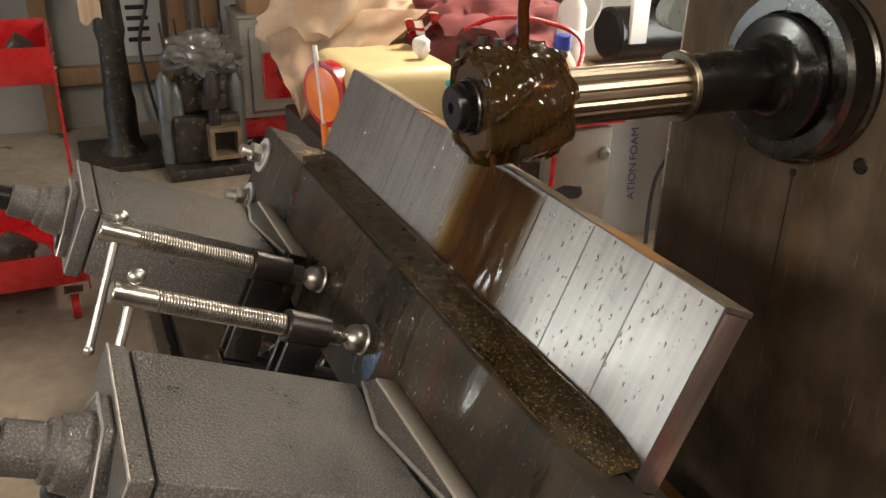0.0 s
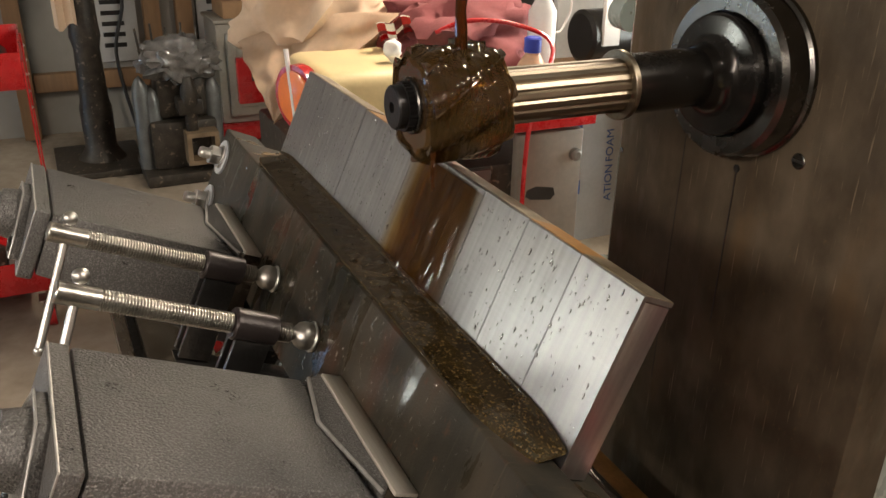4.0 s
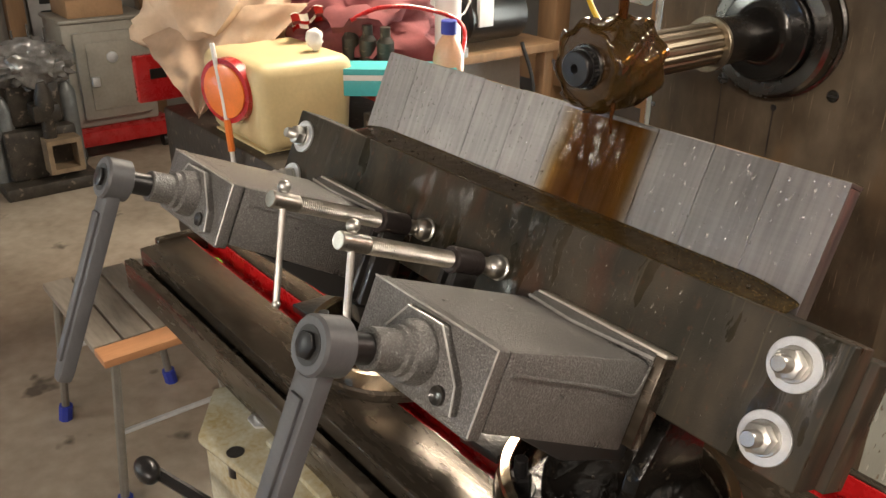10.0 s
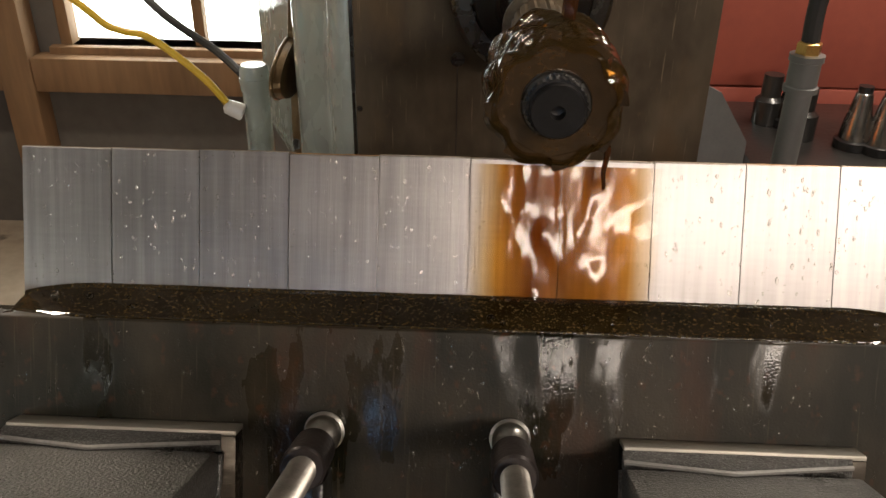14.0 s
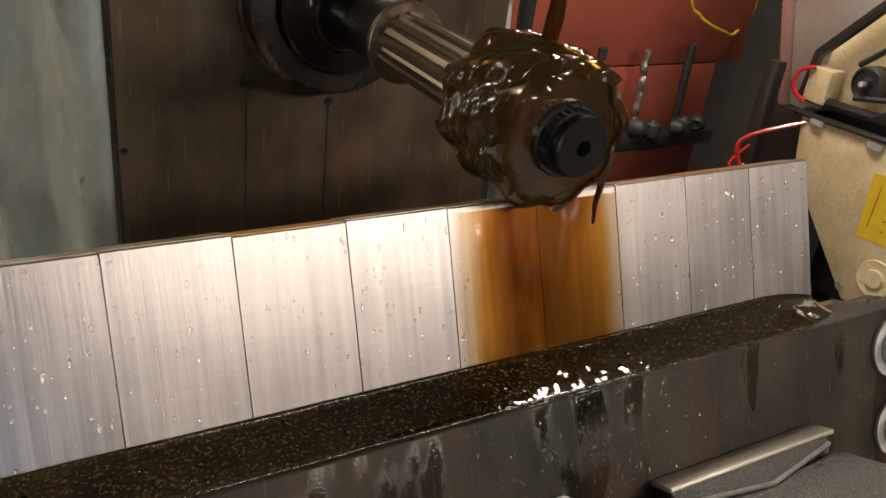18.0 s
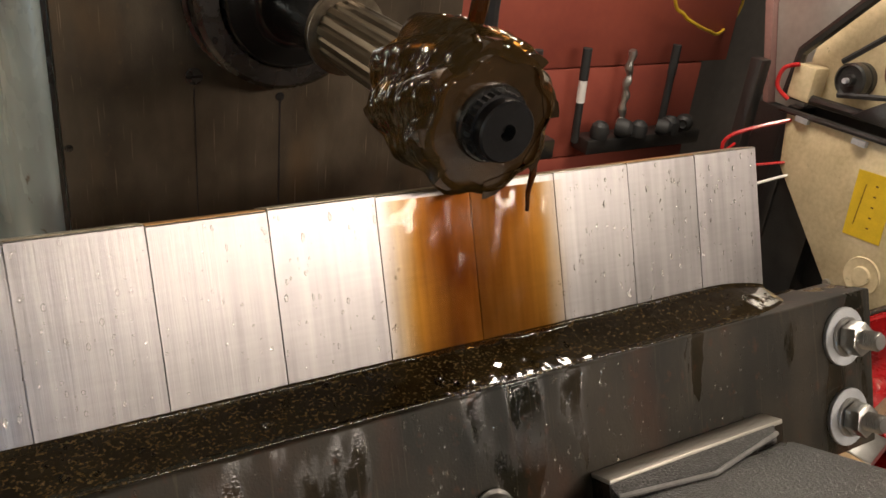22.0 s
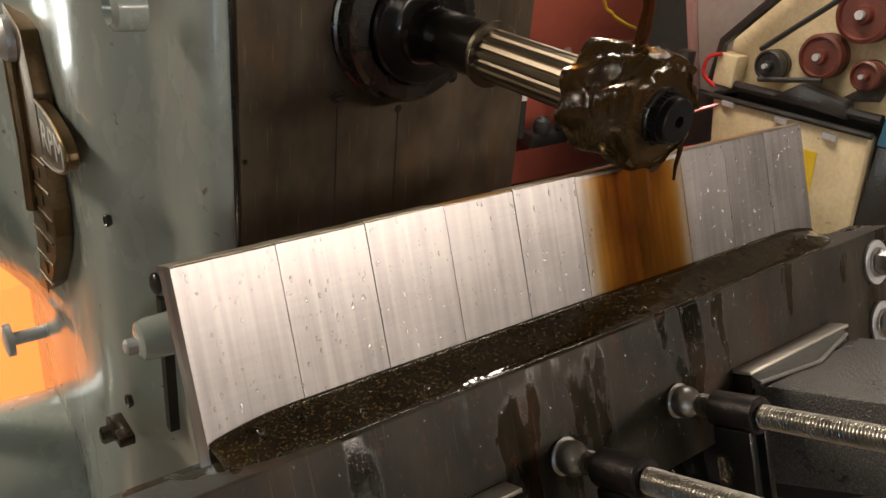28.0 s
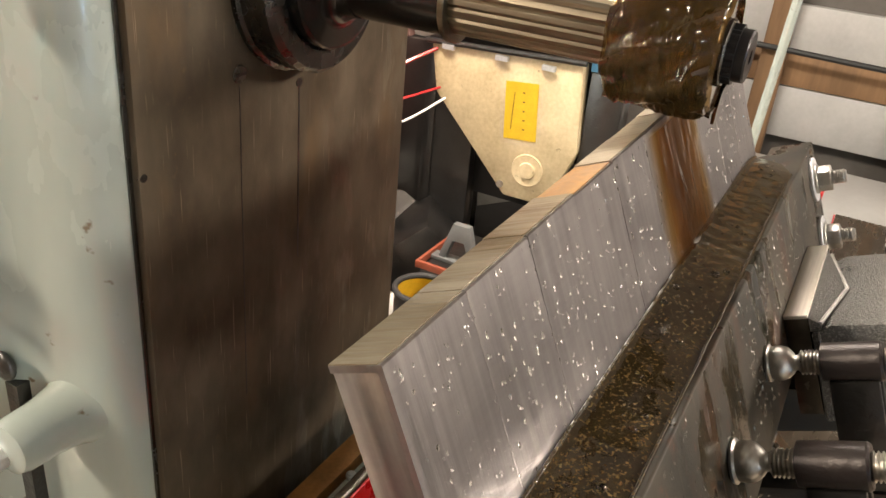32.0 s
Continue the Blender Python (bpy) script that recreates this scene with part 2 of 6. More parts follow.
def wet_steel(name, light, dark, rust, wet=0.45, scratch=0.25, spec=0.34):
    """Dark iron: blotched scale, rust freckles, long drips that dried or run, and fine scratches."""
    m = bpy.data.materials.new(name)
    m.use_nodes = True
    n, l = m.node_tree.nodes, m.node_tree.links
    b = n["Principled BSDF"]
    tc = n.new("ShaderNodeTexCoord")

    def field(scale, stretch, detail=5, turn=(0, 0, 0)):
        mp, t = n.new("ShaderNodeMapping"), n.new("ShaderNodeTexNoise")
        mp.inputs["Scale"].default_value, mp.inputs["Rotation"].default_value = stretch, turn
        t.inputs["Scale"].default_value, t.inputs["Detail"].default_value = scale, detail
        l.new(tc.outputs["Object"], mp.inputs[0])
        l.new(mp.outputs[0], t.inputs["Vector"])
        return t.outputs[0]

    def cut(out, lo, hi, to=1.0):
        r = n.new("ShaderNodeMapRange")
        r.inputs[1].default_value, r.inputs[2].default_value, r.inputs[4].default_value = lo, hi, to
        l.new(out, r.inputs[0])
        return r.outputs[0]

    def blend(fac, a, colour):
        x = n.new("ShaderNodeMix")
        x.data_type = "RGBA"
        l.new(fac, x.inputs[0])
        if isinstance(a, tuple):
            x.inputs[6].default_value = (*a, 1)
        else:
            l.new(a, x.inputs[6])
        x.inputs[7].default_value = (*colour, 1)
        return x.outputs[2]

    blot, drip, fine = field(22, (1, 1, 0.6), 8), field(26, (1, 1, 0.07)), field(150, (1, 1, 0.8))
    col = blend(cut(blot, 0.36, 0.66), dark, light)
    col = blend(cut(drip, 0.52, 0.72, 0.75), col, dark)
    col = blend(cut(field(19, (1, 1, 0.4)), 0.57, 0.74, 0.8), col, rust)
    col = blend(cut(fine, 0.62, 0.72, 0.55), col, rust)
    for turn in (0.5, -0.9):
        col = blend(cut(field(30, (16, 1, 0.5), 3, (0, turn, 0)), 0.66, 0.72, scratch), col, tuple(min(1, c * 2.6) for c in light))
    l.new(col, b.inputs["Base Color"])
    # dull scale, with wet patches and runs that shine
    rough = n.new("ShaderNodeMapRange")
    rough.inputs[1].default_value, rough.inputs[2].default_value = 0.545, 0.60
    rough.inputs[3].default_value, rough.inputs[4].default_value = 0.60, 0.52 - wet
    l.new(field(34, (1, 1, 0.30), 6), rough.inputs[0])
    l.new(rough.outputs[0], b.inputs["Roughness"])
    b.inputs["Specular IOR Level"].default_value = spec
    bp, bq = n.new("ShaderNodeBump"), n.new("ShaderNodeBump")
    bp.inputs["Strength"].default_value, bp.inputs["Distance"].default_value = 0.30, 0.0012
    l.new(field(110, (1, 1, 0.5), 4), bp.inputs["Height"])
    bq.inputs["Strength"].default_value, bq.inputs["Distance"].default_value = 0.35, 0.0004
    l.new(field(700, (1, 1, 1), 2), bq.inputs["Height"])
    l.new(bp.outputs[0], bq.inputs["Normal"])
    l.new(bq.outputs[0], b.inputs["Normal"])
    return m


def clear_drop(name):
    m = bpy.data.materials.new(name)
    m.use_nodes = True
    b = m.node_tree.nodes["Principled BSDF"]
    b.inputs["Base Color"].default_value = (0.97, 0.96, 0.93, 1)
    b.inputs["Roughness"].default_value = 0.03
    b.inputs["IOR"].default_value = 1.36
    b.inputs["Transmission Weight"].default_value = 1.0
    return m


def glow(name, colour, strength):
    m = bpy.data.materials.new(name)
    m.use_nodes = True
    b = m.node_tree.nodes["Principled BSDF"]
    b.inputs["Base Color"].default_value = (*colour, 1)
    b.inputs["Emission Color"].default_value = (*colour, 1)
    b.inputs["Emission Strength"].default_value = strength
    return m


STEEL = milled("milled_steel", (0.395, 0.372, 0.366))
STEEL_TOP = mat("oily_steel_top", (0.36, 0.32, 0.25), 0.36, 0.7, 0.4, 60, 0.3, 300, stretch=(1, 0.1, 1), second=(0.16, 0.11, 0.05))
DARK_BAR = wet_steel("hot_rolled_steel", (0.048, 0.038, 0.025), (0.010, 0.010, 0.006), (0.085, 0.034, 0.016), wet=0.44, spec=0.36)
HAMMER = mat("hammertone_paint", (0.118, 0.115, 0.110), 0.30, 0.3, 0.25, 40, 0.8, 620, rough_vary=0.10, spec=0.7, speck=(0.22, 0.216, 0.21), speck_scale=820, speck_cut=0.52, speck_soft=0.10)
HAMMER_BARE = mat("worn_edge_metal", (0.58, 0.57, 0.55), 0.42, 0.7, 0.3, 80)
GROUND = mat("ground_steel", (0.64, 0.60, 0.53), 0.46, 0.55, 0.25, 60, 0.15, 500, stretch=(0.05, 1, 1))
BLACK_IRON = mat("black_cast_iron", (0.018, 0.017, 0.016), 0.35, 0.1, 0.4, 20, 0.4, 160, coat=0.4)
BLACK_OXIDE = mat("black_oxide_steel", (0.030, 0.029, 0.030), 0.33, 0.6, 0.25, 60, 0.1, 300)
SLEEVE = mat("brown_black_sleeve", (0.035, 0.028, 0.027), 0.38, 0.4, 0.25, 50, 0.2, 300)
ZINC = mat("zinc_plated_steel", (0.56, 0.55, 0.52), 0.36, 1.0, 0.2, 90, 0.1, 400)
ZINC_DULL = mat("galvanised_washer", (0.62, 0.64, 0.66), 0.48, 0.75, 0.15, 120, 0.2, 500)
SCREW = mat("worn_screw_steel", (0.50, 0.48, 0.44), 0.32, 1.0, 0.3, 60, 0.1, 300)
PLASTIC = mat("dark_grey_handle_plastic", (0.075, 0.076, 0.082), 0.5, 0.0, 0.15, 40, 0.15, 300)
CAST_FACE = wet_steel("oily_scraped_cast_iron", (0.110, 0.087, 0.060), (0.055, 0.042, 0.028), (0.105, 0.070, 0.038), wet=0.20, scratch=0.5, spec=0.12)
GREY_PAINT = mat("grey_green_machine_paint", (0.35, 0.395, 0.365), 0.26, 0.0, 0.10, 6, 0.45, 30, coat=0.7, second=(0.33, 0.372, 0.34), stretch=(1, 1, 0.45), speck=(0.16, 0.13, 0.09), speck_scale=60, speck_cut=0.70, speck_soft=0.05)
SPINDLE = mat("turned_spindle_steel", (0.15, 0.146, 0.138), 0.26, 1.0, 0.18, 12, 0.1, 300)
ARBOR_BLACK = mat("black_arbor_steel", (0.028, 0.026, 0.024), 0.24, 0.7, 0.25, 30, coat=0.3)
SLEEVE_STEEL = mat("polished_spacer_steel", (0.26, 0.225, 0.17), 0.36, 1.0, 0.3, 40, second=(0.15, 0.12, 0.085), stretch=(1, 0.08, 1))
CUTTER = mat("oily_cutter_steel", (0.070, 0.038, 0.014), 0.16, 0.35, 0.6, 45, 0.15, 60, second=(0.018, 0.010, 0.005), coat=1.0)
RED = mat("red_paint", (0.42, 0.012, 0.014), 0.28, 0.0, 0.18, 20, 0.05, 100, coat=0.4)
TABLE = mat("oily_table_iron", (0.075, 0.062, 0.047), 0.26, 0.55, 0.5, 14, 0.15, 200, second=(0.030, 0.022, 0.014), stretch=(0.2, 1, 1), speck=(0.16, 0.14, 0.11), speck_scale=35, speck_cut=0.62, speck_soft=0.1)
OIL_CREAM = mat("oily_cream_paint", (0.36, 0.37, 0.31), 0.15, 0.0, 0.3, 18, 0.2, 60, second=(0.26, 0.20, 0.08), coat=0.8)
OLIVE_WAY = mat("oily_brass_way", (0.42, 0.22, 0.07), 0.35, 0.3, 0.4, 30, 0.2, 90)
CONCRETE = mat("stained_concrete", (0.33, 0.28, 0.22), 0.75, 0.0, 0.35, 2.2, 0.25, 60, second=(0.20, 0.16, 0.12), speck=(0.10, 0.08, 0.06), speck_scale=6, speck_cut=0.66)
WOOD = mat("rough_pine", (0.24, 0.14, 0.07), 0.7, 0.0, 0.35, 6, 0.2, 60, stretch=(1, 1, 0.12))
WALL = mat("dusty_grey_wall", (0.12, 0.11, 0.10), 0.85, 0.0, 0.3, 2.5, 0.15, 40)
CEIL = mat("dusty_white_ceiling", (0.30, 0.28, 0.26), 0.9, 0.0, 0.15, 2, 0.1, 30)
COOLANT = liquid("amber_coolant_film", (0.33, 0.145, 0.03), (0.90, 0.62, 0.23), (0.18, 0.08, 0.012), amount=0.10, scale=34, bump=0.35, bump_scale=60, gloss_rough=0.10, fade=(0.0115, 0.0475))
COOLANT_COAT = liquid("brown_coolant_coat", (0.10, 0.045, 0.012), (0.86, 0.60, 0.26), (0.19, 0.115, 0.035), amount=0.16, stretch=(1, 1.6, 1), scale=36, bump=0.5, bump_scale=60)
POOL = mat("brown_coolant_pool", (0.038, 0.026, 0.010), 0.05, 0.0, 0.5, 45, 0.12, 150, second=(0.008, 0.005, 0.002), coat=0.6, rough_vary=0.03,
           speck=(0.15, 0.105, 0.042), speck_scale=640, speck_cut=0.55, speck_soft=0.16)
JET = liquid("brown_coolant_jet", (0.22, 0.07, 0.012), (0.55, 0.24, 0.05), (0.10, 0.035, 0.008), amount=0.45)
DROP = clear_drop("clear_drop")
RUBBER = mat("black_rubber", (0.02, 0.02, 0.02), 0.6, 0.0, 0.2, 20)

# ---- mesh helpers ----
TH = 23.5
SLOPE = Matrix.Rotation(radians(-TH), 4, "X")  # the leaning frame in which vises, bar and plate stand


def finish(bm, smooth=30):
    bmesh.ops.recalc_face_normals(bm, faces=bm.faces)
    for f in bm.faces:
        f.smooth = True
    lim = radians(smooth)
    for e in bm.edges:
        if len(e.link_faces) == 2:
            e.smooth = e.calc_face_angle(0) < lim
    return bm


def part(name, bm, material, parent=None, label="", smooth=30):
    finish(bm, smooth)
    me = bpy.data.meshes.new(name)
    bm.to_mesh(me)
    bm.free()
    me.materials.append(material)
    ob = new(name, me)
    if parent:
        ob.parent = parent
    if label:
        ob["label"] = label
    return ob


def thing(name, m, label, category, group="", kind=""):
    ob = new(name)
    ob.empty_display_size = 0.02
    ob.matrix_world = m
    return tagged(ob, label, category, group, kind)


def solo(name, bm, material, label, category, m=None, group="", kind="", smooth=30):
    ob = part(name, bm, material, None, "", smooth)
    if m is not None:
        ob.matrix_world = m
    return tagged(ob, label, category, group, kind)


def box(x0, x1, y0, y1, z0, z1, bevel=0.0, bm=None, seg=2):
    bm = bm or bmesh.new()
    r = bmesh.ops.create_cube(bm, size=1)
    for v in r["verts"]:
        v.co = Vector((x0 + (v.co.x + 0.5) * (x1 - x0), y0 + (v.co.y + 0.5) * (y1 - y0), z0 + (v.co.z + 0.5) * (z1 - z0)))
    if bevel:
        es = list({e for v in r["verts"] for e in v.link_edges})
        bmesh.ops.bevel(bm, geom=es, offset=bevel, segments=seg, affect="EDGES", profile=0.5)
    return bm


def prism(points, lo, hi, axis="x", bevel=0.0, bm=None):
    """A polygon of (a, b) pairs drawn out along an axis: x (a=y, b=z), y (a=x, b=z) or z (a=x, b=y)."""
    bm = bm or bmesh.new()
    put = {"x": lambda a, b, c: (c, a, b), "y": lambda a, b, c: (a, c, b), "z": lambda a, b, c: (a, b, c)}[axis]
    lower = [bm.verts.new(put(a, b, lo)) for a, b in points]
    upper = [bm.verts.new(put(a, b, hi)) for a, b in points]
    fs = [bm.faces.new(lower), bm.faces.new(upper)]
    for i in range(len(points)):
        j = (i + 1) % len(points)
        fs.append(bm.faces.new((lower[i], lower[j], upper[j], upper[i])))
    if bevel:
        es = list({e for f in fs for e in f.edges})
        bmesh.ops.bevel(bm, geom=es, offset=bevel, segments=2, affect="EDGES", profile=0.5)
    return bm


def lathe(profile, axis="y", n=40, bm=None, at=(0, 0, 0), caps=True):
    """Turned shape: profile of (along, radius) pairs about an axis through at."""
    bm = bm or bmesh.new()
    o = Vector(at)
    basis = {"x": (Vector((1, 0, 0)), Vector((0, 1, 0)), Vector((0, 0, 1))), "y": (Vector((0, 1, 0)), Vector((1, 0, 0)), Vector((0, 0, 1))),
             "z": (Vector((0, 0, 1)), Vector((1, 0, 0)), Vector((0, 1, 0)))}[axis]
    rings = []
    for a, r in profile:
        if r < 1e-6:
            rings.append([bm.verts.new(o + basis[0] * a)])
        else:
            rings.append([bm.verts.new(o + basis[0] * a + (basis[1] * math.cos(k * math.tau / n) + basis[2] * math.sin(k * math.tau / n)) * r) for k in range(n)])
    for p, q in zip(rings, rings[1:]):
        for k in range(n):
            j = (k + 1) % n
            vs = [p[k % len(p)], p[j % len(p)], q[j % len(q)], q[k % len(q)]]
            vs = [v for i, v in enumerate(vs) if v not in vs[:i]]
            if len(vs) > 2:
                bm.faces.new(vs)
    for ring in (rings[0], rings[-1]):
        if caps and len(ring) > 2:
            bm.faces.new(ring)
    return bm


def tube(points, r, n=10, bm=None, closed_ends=True, radii=None):
    bm = bm or bmesh.new()
    pts = [Vector(p) for p in points]
    rings, up = [], None
    for i, p in enumerate(pts):
        d = (pts[min(i + 1, len(pts) - 1)] - pts[max(i - 1, 0)]).normalized()
        if up is None:
            up = d.orthogonal().normalized()
        up = (up - d * up.dot(d)).normalized()
        side = d.cross(up)
        rad = radii[i] if radii else r
        rings.append([bm.verts.new(p + (up * math.cos(k * math.tau / n) + side * math.sin(k * math.tau / n)) * rad) for k in range(n)])
    for p, q in zip(rings, rings[1:]):
        for k in range(n):
            j = (k + 1) % n
            bm.faces.new((p[k], p[j], q[j], q[k]))
    if closed_ends:
        bm.faces.new(rings[0])
        bm.faces.new(rings[-1])
    return bm


def smooth_path(points, steps=6):
    pts = [Vector(p) for p in points]
    out = []
    for i in range(len(pts) - 1):
        p0, p1, p2, p3 = pts[max(i - 1, 0)], pts[i], pts[i + 1], pts[min(i + 2, len(pts) - 1)]
        for k in range(steps):
            t = k / steps
            out.append(0.5 * ((2 * p1) + (p2 - p0) * t + (2 * p0 - 5 * p1 + 4 * p2 - p3) * t * t + (3 * p1 - p0 - 3 * p2 + p3) * t ** 3))
    return out + [pts[-1]]


def ball(at, r, bm=None, sx=1, sy=1, sz=1, sub=2):
    bm = bm or bmesh.new()
    g = bmesh.ops.create_icosphere(bm, subdivisions=sub, radius=r)
    for v in g["verts"]:
        v.co = Vector((v.co.x * sx, v.co.y * sy, v.co.z * sz)) + Vector(at)
    return bm


def hexagon(y0, y1, across, at=(0, 0), turn=0.0, bm=None):
    r = across / math.sqrt(3)
    return prism([(at[0] + r * math.cos(turn + k * math.pi / 3), at[1] + r * math.sin(turn + k * math.pi / 3)) for k in range(6)], y0, y1, "y", 0.0008, bm)


def grid_sheet(nx, ny, f, bm=None):
    """A surface of nx by ny cells; f(u, v) gives a place for u, v in 0..1."""
    bm = bm or bmesh.new()
    vs = [[bm.verts.new(f(i / nx, j / ny)) for j in range(ny + 1)] for i in range(nx + 1)]
    for i in range(nx):
        for j in range(ny):
            bm.faces.new((vs[i][j], vs[i + 1][j], vs[i + 1][j + 1], vs[i][j + 1]))
    return bm

# ---- the room ----
PALE = mat("pale_painted_board", (0.26, 0.25, 0.23), 0.8, 0.0, 0.12, 2, 0.1, 30)
X0, X1, Y0, Y1, ZC = -4.7, 3.4, -3.4, 2.0, 2.45
solo("floor", box(X0, X1, Y0, Y1, -0.08, 0), CONCRETE, "worn stained concrete workshop floor", "floor", kind="structure")
solo("ceiling", box(X0, X1, Y0, Y1, ZC, ZC + 0.08), CEIL, "dusty pale workshop ceiling", "ceiling", kind="structure")


def wall_with_hole(name, axis, at, thick, lo, hi, holes, label, material):
    """A wall across x or y with rectangular openings (a0, a1, z0, z1)."""
    bm = bmesh.new()
    cuts = sorted({lo, hi, *(h[0] for h in holes), *(h[1] for h in holes)})
    for a, b in zip(cuts, cuts[1:]):
        spans = [(0.0, ZC)]
        for h in holes:
            if h[0] <= a and b <= h[1]:
                spans = [(0.0, h[2]), (h[3], ZC)]
        for z0, z1 in spans:
            if axis == "y":
                box(a, b, at, at + thick, z0, z1, bm=bm)
            else:
                box(at, at + thick, a, b, z0, z1, bm=bm)
    return solo(name, bm, material, label, "wall", kind="structure")


BACK_WIN = (-1.45, -0.50, 0.675, 2.20)
FRONT_WIN = (-0.90, -0.48, 1.30, 1.75)
FAR_WIN = (-2.95, -2.45, 1.0, 1.6)
# low opening added in the unseen wall, for blue glints on the bar
LOW_GAP = (-3.95, -3.35, 0.0, 0.55)
wall_with_hole("wall_back", "y", Y1, 0.1, X0, X1, [BACK_WIN], "dusty grey boarded wall with a bright window", WALL)
# front wall is out of view, pale so that it throws light back
wall_with_hole("wall_front", "y", Y0 - 0.1, 0.1, X0, X1, [LOW_GAP, FAR_WIN, FRONT_WIN], "unseen wall behind the operator, made pale to bounce light", PALE)
wall_with_hole("wall_left", "x", X0 - 0.1, 0.1, Y0, Y1, [], "pale dusty wall with insulation boards", PALE)
wall_with_hole("wall_right", "x", X1, 0.1, Y0, Y1, [], "plain dusty wall at the end of the shop", WALL)

SKY_GLOW = glow("daylight_outside", (0.93, 0.98, 0.92), 7.0)
SKY_BLUE = glow("blue_daylight_outside", (0.35, 0.62, 1.0), 5.0)
solo("backdrop", box(-1.9, 0.0, Y1 + 0.35, Y1 + 0.37, 0.4, 2.7), SKY_GLOW, "bright overcast daylight outside the back window", "backdrop", kind="structure")
solo("backdrop", box(-3.05, -2.2, Y0 - 0.37, Y0 - 0.35, 0.7, 2.2), SKY_GLOW, "bright daylight outside the far front window", "backdrop", kind="structure")
solo("backdrop", box(-1.3, -0.1, Y0 - 0.37, Y0 - 0.35, 1.0, 2.2), SKY_BLUE, "blue daylight outside the front window", "backdrop", kind="structure")
# blue glow added behind the low opening
solo("backdrop", box(-4.2, -3.1, Y0 - 0.37, Y0 - 0.35, 0.0, 0.8), SKY_BLUE, "blue glow behind an added low opening, for glints on the bar", "backdrop", kind="structure")


def window(name, hole, y, label):
    a, b, z0, z1 = hole
    w = thing(name, pose((a + b) / 2, y, z0), label, "window", kind="structure")
    h, t = (b - a) / 2, z1 - z0
    for n_, bm in (("window_sill", box(-h - 0.03, h + 0.03, -0.06, 0.06, -0.045, 0.0, 0.004)), ("window_frame", box(-h, -h + 0.04, -0.03, 0.03, 0, t, 0.003)),
                   ("window_frame", box(h - 0.04, h, -0.03, 0.03, 0, t, 0.003)), ("window_frame", box(-h + 0.04, h - 0.04, -0.03, 0.03, t - 0.04, t, 0.003)),
                   ("glazing_bar", box(-0.018, 0.018, -0.02, 0.02, 0, t - 0.04, 0.002))):
        part(n_, bm, WOOD, w)
    return w


window("window_1", BACK_WIN, Y1 + 0.03, "wooden framed window full of bright daylight")
window("window_3", FAR_WIN, Y0 - 0.06, "wooden framed window with bright daylight")
window("window_2", FRONT_WIN, Y0 - 0.03, "wooden framed window with blue daylight")

# ---- the milling machine ----
mill = thing("milling_machine", pose(0, 0, 0), "old grey-green painted horizontal milling machine, oily", "milling machine")
AX = 1.288  # height of the spindle axis
# column: painted body with a round edge, and the machined slideway on its front
def outline(up):
    """Section of the column; the upper part flares out towards the back."""
    left = [(-0.157, 0.006), (-0.167, 0.010), (-0.177, 0.020), (-0.183, 0.036), (-0.186, 0.056), (-0.190, 0.074), (-0.198, 0.088), (-0.212, 0.098), (-0.226, 0.110), (-0.236, 0.128), (-0.241, 0.156), (-0.243, 0.200)]
    back = [(-0.244 - 0.004 * up, 0.27), (-0.245 - 0.040 * up, 0.345), (-0.243 - 0.115 * up, 0.46), (-0.243 - 0.120 * up, 0.50 + 0.25 * up)]
    return left + back + [(0.155, 0.50 + 0.25 * up), (0.157, 0.30), (0.158, 0.03)]


bm = bmesh.new()
rows_ = [[bm.verts.new((a, b, z)) for a, b in outline(u)] for z, u in ((0.10, 0), (0.86, 0), (0.89, 0.12), (0.93, 0.5), (0.97, 0.88), (1.00, 1), (1.95, 1))]
for p, q in zip(rows_, rows_[1:]):
    for k in range(len(p)):
        j = (k + 1) % len(p)
        bm.faces.new((p[k], p[j], q[j], q[k]))
bm.faces.new(rows_[0])
bm.faces.new(rows_[-1])
part("column_body", bm, GREY_PAINT, mill, "grey-green painted cast column with a rounded edge", 40)
bm = box(-0.1535, 0.1635, 0.0, 0.055, 0.42, 1.62, 0.0012)
face = part("column_slideway", bm, CAST_FACE, mill, "brown oily scraped cast iron slideway")
part("column_edge", box(-0.1575, -0.1545, 0.0045, 0.02, 0.42, 1.62), SPINDLE, mill)
part("machine_base", box(-0.36, 0.36, -0.75, 0.95, 0, 0.11, 0.02), GREY_PAINT, mill)
part("motor_housing", lathe([(-0.20, 0.100), (-0.50, 0.100), (-0.53, 0.092), (-0.54, 0.07), (-0.54, 0)], "x", 40, at=(0, 0.40, 0.615)), GREY_PAINT, mill, "round painted motor housing low on the column")
# spindle nose, stepped rings
part("spindle_nose", lathe([(0.004, 0.0690), (-0.004, 0.0690), (-0.006, 0.0665), (-0.026, 0.0665), (-0.030, 0.063), (-0.030, 0.050), (-0.020, 0.049)], "y", 72, at=(0, 0, AX)), SPINDLE, mill, "turned steel spindle nose")
for sx, sz, r in ((-0.061, 1.226, 0.0065), (0.066, 1.232, 0.0065), (-0.09, 1.36, 0.0065), (0.09, 1.37, 0.0065)):
    p_ = part("slotted_screw", lathe([(0.002, r), (-0.0006, r), (-0.0012, r * 0.9), (-0.0012, 0)], "y", 20, at=(sx, 0, sz)), SPINDLE, mill)
    part("slot", box(sx - r * 0.9, sx + r * 0.9, -0.0016, -0.0011, sz - 0.001, sz + 0.001), BLACK_IRON, p_)
part("oil_hole", lathe([(0.004, 0.0035), (-0.0006, 0.0035), (-0.0008, 0.0)], "y", 16, at=(0.005, 0, 1.207)), BLACK_IRON, mill)
